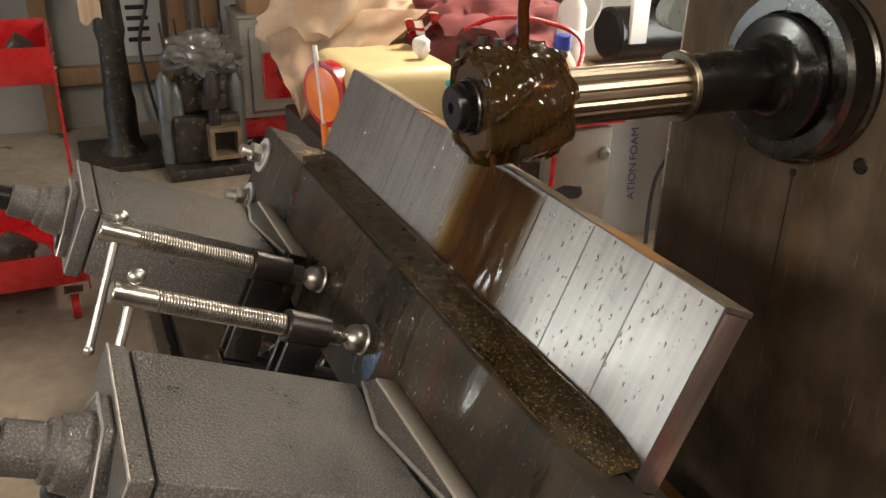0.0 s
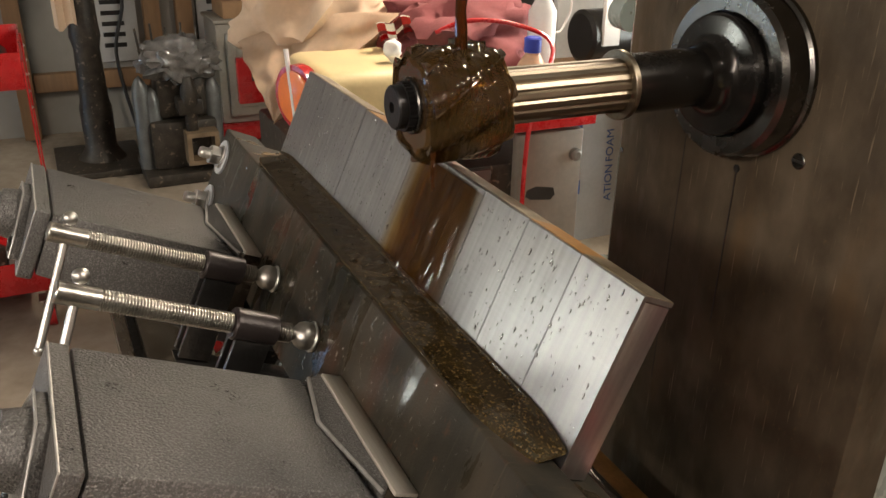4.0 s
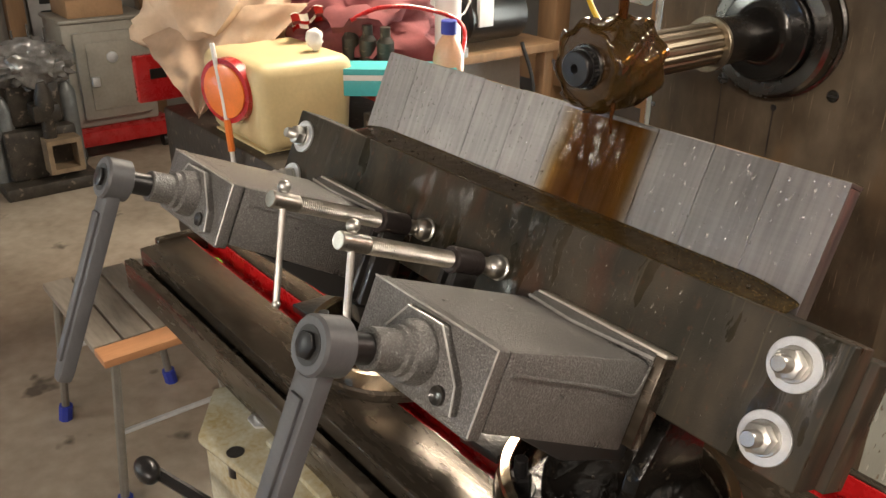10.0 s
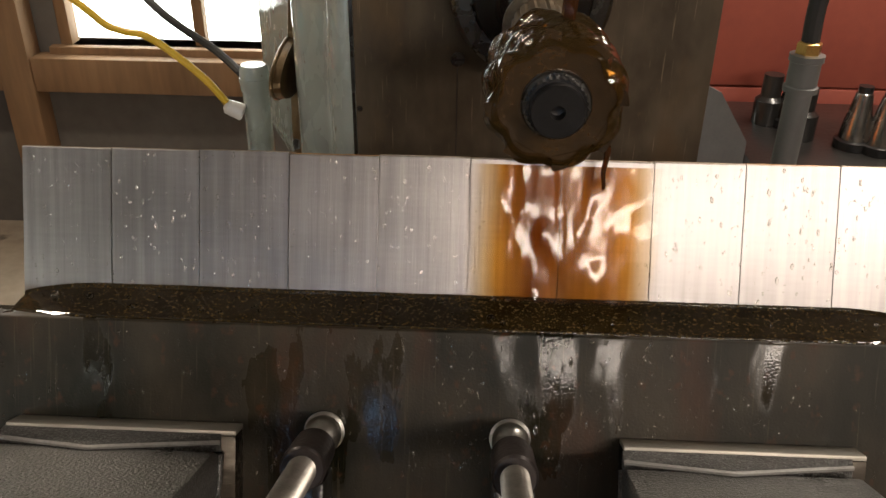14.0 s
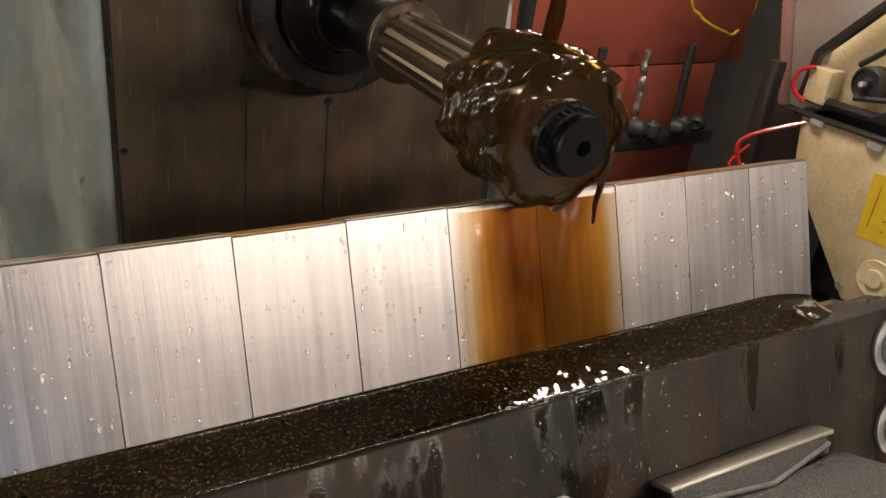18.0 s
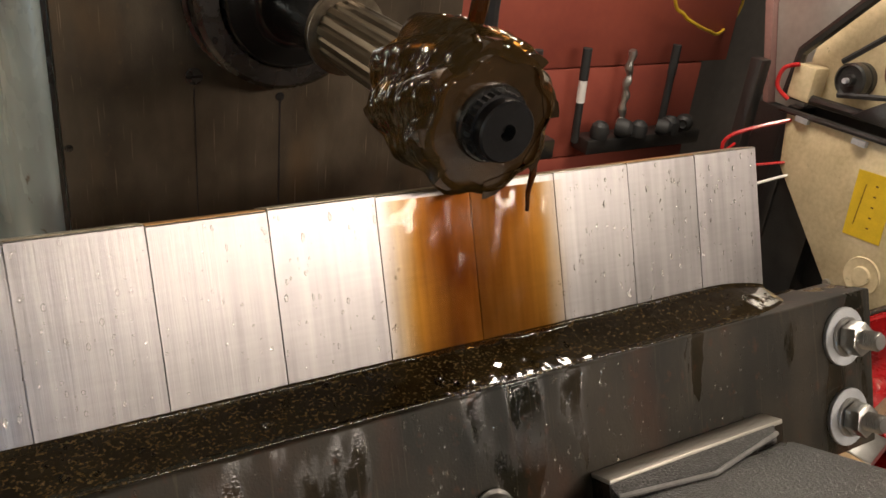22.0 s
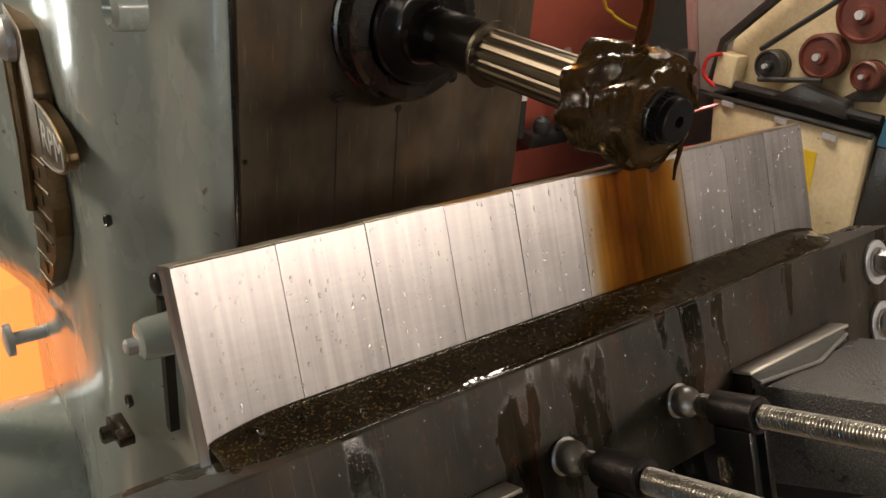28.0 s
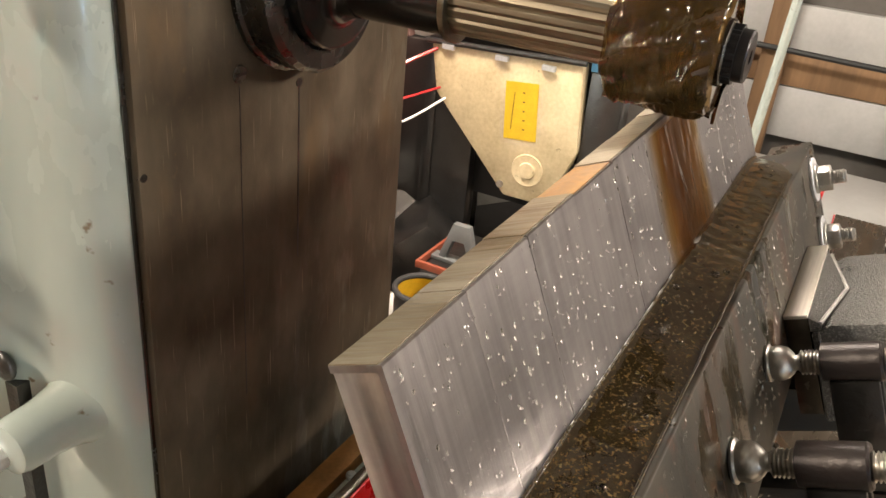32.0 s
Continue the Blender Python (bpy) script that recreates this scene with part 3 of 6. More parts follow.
part("oil_run", box(0.0043, 0.0057, -0.0003, 0.001, 1.06, 1.204), SLEEVE, mill, "dark oil run below a hole")
part("oil_run", box(-0.0615, -0.0607, -0.0003, 0.001, 0.96, 1.218), SLEEVE, mill, "dark oil run below a screw")
part("edge_screw", lathe([(0.002, 0.004), (-0.0006, 0.0025), (-0.0008, 0)], "y", 14, at=(-0.150, 0, 1.178)), SPINDLE, mill)

# arbor and cutter
arbor = thing("cutter_arbor", pose(0, 0, AX), "black stub arbor with polished spacer sleeve in the spindle", "arbor")
part("arbor_flange", lathe([(-0.020, 0.048), (-0.0375, 0.048), (-0.0395, 0.0465), (-0.040, 0.044), (-0.040, 0.034), (-0.041, 0.030), (-0.044, 0.0265), (-0.050, 0.0243), (-0.058, 0.0232)], "y", 56), ARBOR_BLACK, arbor)
part("shank", lathe([(-0.058, 0.0228), (-0.128, 0.0225), (-0.129, 0.0215), (-0.129, 0)], "y", 48), ARBOR_BLACK, arbor)
part("collar", lathe([(-0.1275, 0.0255), (-0.128, 0.0262), (-0.1315, 0.0262), (-0.132, 0.0255), (-0.132, 0.019)], "y", 48), SLEEVE_STEEL, arbor)
bm = bmesh.new()
ring = []
for y in (-0.131, -0.240):
    vs = []
    for k in range(72):
        a = k * math.tau / 72
        r = 0.0202 - (0.0013 if k % 4 == 0 else 0.0)
        vs.append(bm.verts.new((r * math.cos(a), y, r * math.sin(a))))
    ring.append(vs)
for k in range(72):
    j = (k + 1) % 72
    bm.faces.new((ring[0][k], ring[0][j], ring[1][j], ring[1][k]))
part("spacer_sleeve", bm, SLEEVE_STEEL, arbor, "polished sleeve with lengthwise grooves", 15)
part("end_screw", lathe([(-0.296, 0.0148), (-0.3115, 0.0148), (-0.3125, 0.0138), (-0.3125, 0.0040), (-0.305, 0.0038), (-0.304, 0)], "y", 48), BLACK_OXIDE, arbor, "black round end screw with a hex socket")
knurl = bmesh.new()
ring = [[knurl.verts.new((r * (1 - 0.05 * (k % 2)) * math.cos(k * math.tau / 60), y, r * (1 - 0.05 * (k % 2)) * math.sin(k * math.tau / 60))) for k in range(60)] for y, r in ((-0.2965, 0.0168), (-0.3060, 0.0168), (-0.3062, 0.0140))]
for a, b in zip(ring, ring[1:]):
    for k in range(60):
        knurl.faces.new((a[k], a[(k + 1) % 60], b[(k + 1) % 60], b[k]))
part("knurled_rim", knurl, BLACK_OXIDE, arbor, "knurled black rim of the end screw", 15)
part("end_washer", lathe([(-0.2970, 0.0190), (-0.3000, 0.0190), (-0.3010, 0.0182), (-0.3010, 0.010)], "y", 48), SPINDLE, arbor)

cutter = thing("milling_cutter", pose(0, 0, AX), "helical slab milling cutter dripping with brown coolant", "milling cutter")


TEETH = 8


def helix(shape, start, r0, r1, y0, y1, twist, layers=22):
    """One tooth: a row of (angle share, height) pairs wound round the axis."""
    bm = bmesh.new()
    prev = None
    for j in range(layers + 1):
        y, tw = y0 + (y1 - y0) * j / layers, twist * j / layers
        vs = []
        for f, h in shape:
            a, r = start + f * math.tau / TEETH + tw, r0 + (r1 - r0) * h
            vs.append(bm.verts.new((r * math.cos(a), y, r * math.sin(a))))
        if prev:
            for k in range(len(vs)):
                q = (k + 1) % len(vs)
                bm.faces.new((prev[k], prev[q], vs[q], vs[k]))
        else:
            bm.faces.new(vs)
        prev = vs
    bm.faces.new(prev)
    return bm


CY0, CY1 = -0.2985, -0.2385
part("hub", lathe([(CY0 + 0.0005, 0.018), (CY0 + 0.0005, 0.0312), (CY1 - 0.0005, 0.0312), (CY1 - 0.0005, 0.018)], "y", 60), CUTTER, cutter)
for k in range(TEETH):
    part("tooth", helix([(0.0, -0.1), (0.0, 1.0), (0.09, 1.0), (0.26, 0.88), (0.48, 0.42), (0.70, -0.1)], k * math.tau / TEETH, 0.0310, 0.0388, CY0, CY1, 1.05), CUTTER, cutter, "", 35)


def wet_coat():
    """Coolant dragged round by the flutes: ridges that follow the helix, ragged at both ends."""
    def f(u, v):
        a = u * math.tau
        y = CY0 - 0.0018 + v * (CY1 - CY0 + 0.0036)
        ph = (a - 1.05 * v) / math.tau * TEETH
        ridge = (0.5 + 0.5 * math.cos((ph - 0.22) * math.tau)) ** 0.7
        w = Vector((math.cos(a) * 2.2, y * 260, math.sin(a) * 2.2))
        ends = 1 - 0.20 * abs(v * 2 - 1) ** 10
        r = (0.0360 + 0.0038 * ridge + 0.0011 * noise.noise(w) + 0.0006 * noise.noise(w * 2.3)) * ends + 0.0010 * max(0, -math.sin(a))
        return (r * math.cos(a), y, r * math.sin(a))
    return grid_sheet(200, 80, f)


solo("coolant_coat", wet_coat(), COOLANT_COAT, "brown coolant swirling round the cutter", "coolant", pose(0, 0, AX), kind="stuff", smooth=80)

# coolant jet onto the cutter
pts = [(0.006 + 0.001 * math.sin(k), -0.266 + 0.0008 * math.cos(k * 1.7), 1.325 + k * 0.012) for k in range(22)]
solo("coolant_jet", tube(pts, 0.003, 10, radii=[0.0042 - 0.00005 * k + 0.0004 * math.sin(k * 2.3) for k in range(22)]), JET, "thin brown stream of coolant falling on the cutter", "coolant")

# table with bright lands and red painted troughs
table = thing("machine_table", pose(0, 0, 0.905), "oily milling table with ground lands and red painted troughs", "machine table")
TX0, TX1 = -0.715, 0.86
part("table_body", box(TX0, TX1, -0.4565, -0.098, -0.085, -0.040, 0.002), TABLE, table)
for y0, y1 in ((-0.460, -0.385), (-0.350, -0.318), (-0.300, -0.244), (-0.226, -0.160), (-0.104, -0.094)):
    part("table_land", box(TX0, TX1, y0, y1, -0.039, 0.0, 0.0014), TABLE, table, "ground bearing strip with oil")
for y0, y1 in ((-0.3845, -0.3505), (-0.3175, -0.3005), (-0.1595, -0.1045)):
    part("red_trough", box(TX0, TX1, y0, y1, -0.0395, -0.030, 0.0), RED, table, "red painted coolant trough")
    for s_, y in ((1, y0), (-1, y1)):
        part("trough_wall", box(TX0, TX1, min(y, y + s_ * 0.002), max(y, y + s_ * 0.002), -0.0298, -0.002), RED, table)
part("t_slot", box(TX0, TX1, -0.2435, -0.2265, -0.0395, -0.030), BLACK_IRON, table)
part("front_slot", box(TX0, TX1, -0.4705, -0.4602, -0.060, -0.032), BLACK_IRON, table)
part("front_rail", box(TX0, TX1, -0.4860, -0.4707, -0.060, -0.012, 0.002), TABLE, table)
part("end_cap", box(-0.735, -0.7165, -0.43, -0.13, -0.080, 0.003, 0.003), TABLE, table)
saddle = thing("saddle", pose(0, 0, 0), "dark oily saddle and knee under the table", "saddle")
part("knee", box(-0.22, 0.22, -0.50, -0.004, 0.30, 0.74, 0.02), GREY_PAINT, saddle)
part("saddle_block", box(-0.34, 0.34, -0.40, -0.06, 0.742, 0.818, 0.006), BLACK_IRON, saddle)
part("rear_way", box(-0.40, 0.40, -0.058, -0.036, 0.830, 0.862, 0.001), OLIVE_WAY, saddle, "amber oily way strip")
part("rear_rail", box(-0.40, 0.40, -0.100, -0.062, 0.835, 0.856, 0.001), GREY_PAINT, saddle)
for k in range(9):
    part("way_bolt", lathe([(0.0, 0.005), (0.004, 0.005), (0.006, 0.003), (0.006, 0)], "z", 12, at=(-0.36 + k * 0.09, -0.066 - 0.012 * (k % 2), 0.857)), ZINC, saddle)

# ---- the leaning fixture: plate, bar, vises, clamps ----
def lean(x=0, y=0, z=0):
    return SLOPE @ Matrix.Translation((x, y, z))


BX0, BX1, BF, BB, BZ0, BZ1 = -0.398, 0.280, -0.783, -0.7485, 0.834, 0.9365
bar = thing("backing_bar", lean(), "dark hot-rolled steel bar, wet with oil, held in two vises", "steel bar")
part("front_bar", box(BX0, BX1, BF, BB, BZ0, BZ1, 0.0016, seg=3), DARK_BAR, bar)
part("rear_bar", box(BX0, BX1 + 0.006, BB + 0.001, -0.716, BZ0, BZ1 - 0.008, 0.0016, seg=3), DARK_BAR, bar)

plate = thing("steel_plate", lean(), "bright milled steel plate with ten side by side cutter passes", "steel plate")
SEAMS = (-0.3145, -0.2600, -0.2065, -0.1525, -0.0990, -0.0450, 0.0085, 0.0625, 0.1155, 0.1695, 0.2235)
TOPS = (1.0330, 1.0332, 1.0336, 1.0328, 1.0334, 1.0331, 1.0335, 1.0338, 1.0340, 1.0342)
part("plate_body", box(-0.3138, 0.2228, -0.7445, -0.727, 0.9295, 1.0312, 0.0004), STEEL, plate)
rnd = random.Random(4)
for k in range(10):
    a, b = SEAMS[k], SEAMS[k + 1]
    f = -0.7470 + rnd.uniform(-0.0002, 0.0002)
    bm = prism([(f + 0.0004, 0.9297), (f, 0.9301), (f, TOPS[k] - 0.0006), (f + 0.0006, TOPS[k]), (-0.7264, TOPS[k]), (-0.7264, TOPS[k] - 0.0026), (-0.7446, TOPS[k] - 0.0026), (-0.7446, 0.9297)],
               a + 0.0003, b - 0.0003, "x")
    tilt = rnd.uniform(-0.005, 0.005)
    for v in bm.verts:
        if v.co.y < -0.7458:
            v.co.y += tilt * (v.co.x - (a + b) / 2)
    part("cutter_pass", bm, STEEL, plate)
    part("top_land", box(a + 0.0003, b - 0.0003, -0.7455, -0.7266, TOPS[k] + 0.0001, TOPS[k] + 0.0005), STEEL_TOP if k not in (3, 8) else OLIVE_WAY, plate)

# hex bolts with broad washers
bolt_parts = thing("hex_bolt", lean(0.250, BF, 0.9105), "zinc plated nut on a stud over a broad galvanised washer", "bolt", "bolts of the bar")
part("washer", lathe([(-0.0002, 0.0187), (-0.0024, 0.0187), (-0.0028, 0.0182), (-0.0028, 0.007)], "y", 48), ZINC_DULL, bolt_parts)
part("small_washer", lathe([(-0.0028, 0.0125), (-0.0046, 0.0125), (-0.005, 0.0120), (-0.005, 0.006)], "y", 36), ZINC, bolt_parts)
part("nut", hexagon(-0.0152, -0.0050, 0.0190, turn=0.3), ZINC, bolt_parts)
prof = [(-0.012, 0.006)]
for k in range(7):
    prof += [(-0.0153 - k * 0.0015, 0.0061), (-0.0160 - k * 0.0015, 0.0054)]
part("stud", lathe(prof + [(-0.0262, 0.0050), (-0.0262, 0)], "y", 20), ZINC, bolt_parts)
for x, z in ((0.2505, 0.858), (-0.3755, 0.9085), (-0.3755, 0.8565)):
    copy_thing(bolt_parts, lean(x, BF, z))


# vises
def make_vise(x0):
    v = thing("milling_vise", lean(x0, 0, 0), "black hammertone milling vise with a ground steel jaw, tilted", "vise", "pair of vises")
    W = 0.0615
    zt, yb = 0.8720, -0.9680
    # main block: back flange, body, and the front that drops from a bent crease to the jaw
    bm = prism([(yb + 0.0135, 0.818), (yb + 0.0135, zt), (-0.812, zt), (-0.7992, 0.8665), (-0.7992, 0.800)], -W, W, "x", 0.0022, bmesh.new())
    part("body", bm, HAMMER, v)
    part("back_flange", box(-W - 0.0008, W + 0.0008, yb, yb + 0.0125, 0.8135, zt + 0.0006, 0.0022, seg=3), HAMMER, v)
    crease = ((-W + 0.0005, -0.8055), (-0.006, -0.8170), (W - 0.0005, -0.8005))
    bm = prism([*crease, (W - 0.0005, -0.7990), (-W + 0.0005, -0.7990)], 0.868, 0.8734, "z")
    for q in bm.verts:
        if q.co.y > -0.7995 and q.co.z > 0.870:
            q.co.z = 0.8778
    part("jaw_shoulder", bm, HAMMER, v)
    part("worn_crease", tube([(a, b - 0.0002, 0.8736) for a, b in crease], 0.0014, 6), HAMMER_BARE, v, "paint worn to bright metal along a crease")
    part("worn_edge", tube([(-W - 0.0004, yb + 0.0008, zt), (W + 0.0004, yb + 0.0008, zt)], 0.0008, 6), HAMMER_BARE, v)
    part("worn_edge", tube([(W + 0.0004, yb + 0.0008, zt), (W + 0.0004, yb + 0.0008, 0.816)], 0.0007, 6), HAMMER_BARE, v)
    jaw = part("jaw_plate", box(-0.0600, 0.0690, -0.7986, BF - 0.0005, 0.806, 0.8765, 0.0004), TABLE, v, "oily steel jaw with a bright ground top")
    part("jaw_top", box(-0.0600, 0.0690, -0.7986, BF - 0.0005, 0.8767, 0.8795, 0.0006), GROUND, jaw, "bright ground top strip")
    for s in (-1, 1):
        pts = [(s * (W + 0.0002), yb + 0.022, 0.857), (s * (W + 0.0002), -0.85, 0.850), (s * (W + 0.0002), -0.815, 0.845), (s * (W + 0.0002), -0.806, 0.850), (s * (W + 0.0002), -0.803, 0.868)]
        part("side_rib", tube(smooth_path(pts, 5), 0.0016, 8), HAMMER, v)
    # boss on the back with the screw
    zc, xc = 0.8455, 0.006
    bm = prism([(xc - 0.034, zc + 0.004), (xc - 0.020, zc + 0.023), (xc + 0.014, zc + 0.024), (xc + 0.040, zc - 0.004), (xc + 0.044, zc - 0.022), (xc + 0.030, zc - 0.028), (xc - 0.012, zc - 0.026), (xc - 0.034, zc - 0.010)], yb - 0.007, yb + 0.002, "y", 0.002)
    part("bearing_plate", bm, HAMMER, v)
    rim = [(xc - 0.034, zc + 0.004), (xc - 0.020, zc + 0.023), (xc + 0.014, zc + 0.024), (xc + 0.040, zc - 0.004), (xc + 0.044, zc - 0.022)]
    part("worn_edge", tube([(a, yb - 0.0066, b) for a, b in rim], 0.0008, 6), HAMMER_BARE, v)
    part("bearing_boss", lathe([(yb - 0.005, 0.0215), (yb - 0.012, 0.0205), (yb - 0.020, 0.0190), (yb - 0.0215, 0.0160), (yb - 0.026, 0.0160), (yb - 0.0275, 0.0135), (yb - 0.046, 0.0135), (yb - 0.047, 0.012), (yb - 0.047, 0)], "y", 36, at=(xc, 0, zc)), HAMMER, v)
    part("boss_socket", lathe([(yb - 0.0072, 0.0065), (yb - 0.0090, 0.0060), (yb - 0.0080, 0.0035), (yb - 0.006, 0)], "y", 20, at=(xc + 0.030, 0, zc - 0.015)), BLACK_IRON, v)
    part("screw_end", lathe([(yb - 0.046, 0.0098), (yb - 0.070, 0.0098), (yb - 0.0705, 0)], "y", 24, at=(xc, 0, zc)), BLACK_OXIDE, v)
    # crank handle hanging down
    h = part("crank_handle", lathe([(yb - 0.066, 0.0165), (yb - 0.067, 0.0180), (yb - 0.086, 0.0180), (yb - 0.088, 0.0165), (yb - 0.088, 0)], "y", 32, at=(xc, 0, zc)), PLASTIC, v, "dark grey plastic crank handle")
    ang = 0.0 if x0 > 0 else 0.05
    bm = bmesh.new()
    L = 0.185
    outline = [(-0.0115, -0.008), (0.0115, -0.008), (0.0095, -L + 0.01), (0.006, -L), (-0.006, -L), (-0.0095, -L + 0.01)]
    ca, sa = math.cos(ang), math.sin(ang)
    prism([(xc + a * ca - b * sa, zc + a * sa + b * ca) for a, b in outline], yb - 0.084, yb - 0.071, "y", 0.003, bm)
    part("grip", bm, PLASTIC, h)
    inner = [(-0.0060, -0.030), (0.0060, -0.030), (0.0050, -L + 0.02), (-0.0050, -L + 0.02)]
    part("grip_rib", prism([(xc + a * ca - b * sa, zc + a * sa + b * ca) for a, b in inner], yb - 0.0865, yb - 0.083, "y", 0.001), PLASTIC, h)
    part("hub_recess", lathe([(yb - 0.0884, 0), (yb - 0.0884, 0.0118), (yb - 0.0872, 0.0118)], "y", 28, at=(xc, 0, zc)), RUBBER, h)
    part("handle_bolt", hexagon(yb - 0.0915, yb - 0.0885, 0.015, (xc, zc), 0.2), BLACK_OXIDE, h, "black hex bolt sunk in the handle hub")
    # bed under the moving jaw
    part("vise_bed", prism([(-0.900, 0.803), (-0.760, 0.800), (-0.745, 0.834), (-0.716, 0.834), (-0.716, 0.765), (-0.800, 0.768)], -0.022, 0.022, "x", 0.004), RUBBER, v)
    part("fixed_jaw", box(-W, W, -0.7155, -0.680, 0.832, 0.874, 0.003), HAMMER, v)
    return v


for x0 in (0.1030, -0.2380):
    make_vise(x0)


BLACK_OIL = mat("black_oil_and_chips", (0.008, 0.007, 0.006), 0.22, 0.0, 0.5, 30, 0.9, 70, spec=0.25, rough_vary=0.07, speck=(0.05, 0.04, 0.03), speck_scale=120, speck_cut=0.66)


RING = mat("oily_polished_ring", (0.46, 0.40, 0.31), 0.16, 1.0, 0.3, 9, second=(0.24, 0.15, 0.07))


def make_base(x, y):
    b = thing("swivel_base", pose(x, y, 0.905), "round swivel base with a polished steel ring, full of oil", "swivel base", "pair of swivel bases")
    part("base_flange", lathe([(0.0005, 0.0975), (0.0005, 0.1125), (0.010, 0.1125), (0.013, 0.110), (0.013, 0.0975), (0.0005, 0.0975)], "z", 72, caps=False), TABLE, b)
    part("polished_ring", lathe([(0.0132, 0.0965), (0.0132, 0.1095), (0.032, 0.1085), (0.035, 0.1065), (0.035, 0.098), (0.033, 0.0965), (0.0132, 0.0965)], "z", 72, caps=False), RING, b, "polished oily ring")
    part("oily_floor", lathe([(0.0005, 0.0960), (0.009, 0.0960), (0.012, 0.075), (0.012, 0.0)], "z", 48), BLACK_OIL, b, "black oil and chips inside the ring")
    part("turntable", lathe([(0.0122, 0.068), (0.026, 0.068), (0.030, 0.064), (0.030, 0.0)], "z", 48), BLACK_OIL, b)
    for s in (-1, 1):
        part("pedestal", prism([(-0.050, 0.030), (0.060, 0.030), (0.055, 0.075), (0.0, 0.125), (-0.035, 0.075)], s * 0.040 - 0.008, s * 0.040 + 0.008, "x", 0.003), BLACK_OIL, b)
    for x, y_, m_ in ((-0.058, -0.066, BLACK_OXIDE), (0.060, -0.064, BLACK_OXIDE)):
        n_ = part("hold_down_nut", lathe([(0.010, 0.016), (0.013, 0.016), (0.013, 0.0115), (0.027, 0.0115), (0.029, 0.009), (0.029, 0)], "z", 6, at=(x, y_, 0.0015)), m_, b)
        part("stud", lathe([(0.028, 0.0065), (0.046, 0.0065), (0.047, 0.0055), (0.047, 0)], "z", 14, at=(x, y_, 0.0015)), BLACK_OXIDE, n_)
    part("clamp_ear", prism([(-0.158, -0.055), (-0.106, -0.050), (-0.106, 0.030), (-0.150, 0.025)], 0.0005, 0.012, "z", 0.002), BLACK_IRON, b)
    return b


make_base(0.098, -0.320)
make_base(-0.243, -0.320)


# C-clamps between the vises
def make_clamp(x, bar_turn):
    z = 0.877
    c = thing("c_clamp", lean(x, 0, z), "black C-clamp with a bright threaded screw pressing on the bar", "clamp", "pair of clamps")
    part("swivel_pad", lathe([(BF - 0.0004, 0.0112), (BF - 0.0020, 0.0116), (BF - 0.0030, 0.0098), (BF - 0.0060, 0.0104), (BF - 0.0090, 0.0104), (BF - 0.0122, 0.0092), (BF - 0.0148, 0.0068), (BF - 0.0162, 0.0046), (BF - 0.0180, 0.0046), (BF - 0.018, 0)], "y", 28), ZINC, c, "bright round swivel pad")
    prof = [(BF - 0.0178, 0.0048), (BF - 0.0190, 0.0060)]
    y = BF - 0.0195
    while y > BF - 0.150:
        prof += [(y, 0.0073), (y - 0.0004, 0.0074), (y - 0.0011, 0.0062), (y - 0.0016, 0.0062)]
        y -= 0.0021
    prof += [(y, 0.0073), (BF - 0.178, 0.0074), (BF - 0.179, 0.0068), (BF - 0.179, 0)]
    part("screw", lathe(prof, "y", 22), SCREW, c, "worn bright threaded screw")
    part("collar", lathe([(BF - 0.0300, 0.0085), (BF - 0.0310, 0.0112), (BF - 0.0615, 0.0116), (BF - 0.0630, 0.0105), (BF - 0.063, 0.0072)], "y", 30), SLEEVE, c)
    for s in (-1, 1):
        part("frame_rib", box(s * 0.0075 - 0.0028, s * 0.0075 + 0.0028, BF - 0.060, BF - 0.034, -0.080, -0.008, 0.001), BLACK_IRON, c)
    part("frame_web", box(-0.0046, 0.0046, BF - 0.054, BF - 0.040, -0.080, -0.009), BLACK_IRON, c)
    part("frame_foot", prism([(BF - 0.062, -0.082), (BF - 0.050, -0.100), (-0.690, -0.100), (-0.690, -0.082)], -0.0095, 0.0095, "x", 0.002), BLACK_IRON, c)
    part("anvil", box(-0.0095, 0.0095, -0.7155, -0.690, -0.081, 0.012, 0.002), BLACK_IRON, c)
    yb = BF - 0.166
    d = Vector((math.sin(bar_turn), 0, -math.cos(bar_turn)))
    o = Vector((0, yb, 0))
    bm = tube([o - d * 0.011, o + d * 0.086], 0.0030, 12)
    t = part("sliding_bar", bm, ZINC, c, "plain bright sliding bar")
    part("ball_end", ball(o - d * 0.0125, 0.0056, sub=3), ZINC, t)
    part("ball_end", ball(o + d * 0.086, 0.0040, sub=2), ZINC, t)
    return c


make_clamp(-0.1225, 0.42)
make_clamp(-0.0180, 0.40)

# ---- the workshop behind, at the left ----
CREAM = mat("cream_plastic", (0.62, 0.50, 0.27), 0.42, 0.0, 0.12, 12, 0.05, 60)
CLOTH = mat("beige_canvas", (0.66, 0.50, 0.36), 0.9, 0.0, 0.12, 9, 0.3, 300)
MAROON = mat("maroon_cloth", (0.20, 0.055, 0.058), 0.92, 0.0, 0.25, 14, 0.3, 300)
TEAL = mat("teal_card", (0.06, 0.42, 0.44), 0.5, 0.0, 0.15, 30)
WHITE = mat("white_plastic", (0.75, 0.73, 0.70), 0.45, 0.0, 0.08, 20)
BLUE = mat("blue_plastic", (0.03, 0.05, 0.35), 0.35, 0.0, 0.15, 30)
ORANGE = mat("orange_plastic", (0.85, 0.22, 0.04), 0.35, 0.0, 0.15, 20, coat=0.3)
SAFE = mat("dull_olive_grey_paint", (0.30, 0.28, 0.24), 0.5, 0.0, 0.2, 7, 0.1, 50)
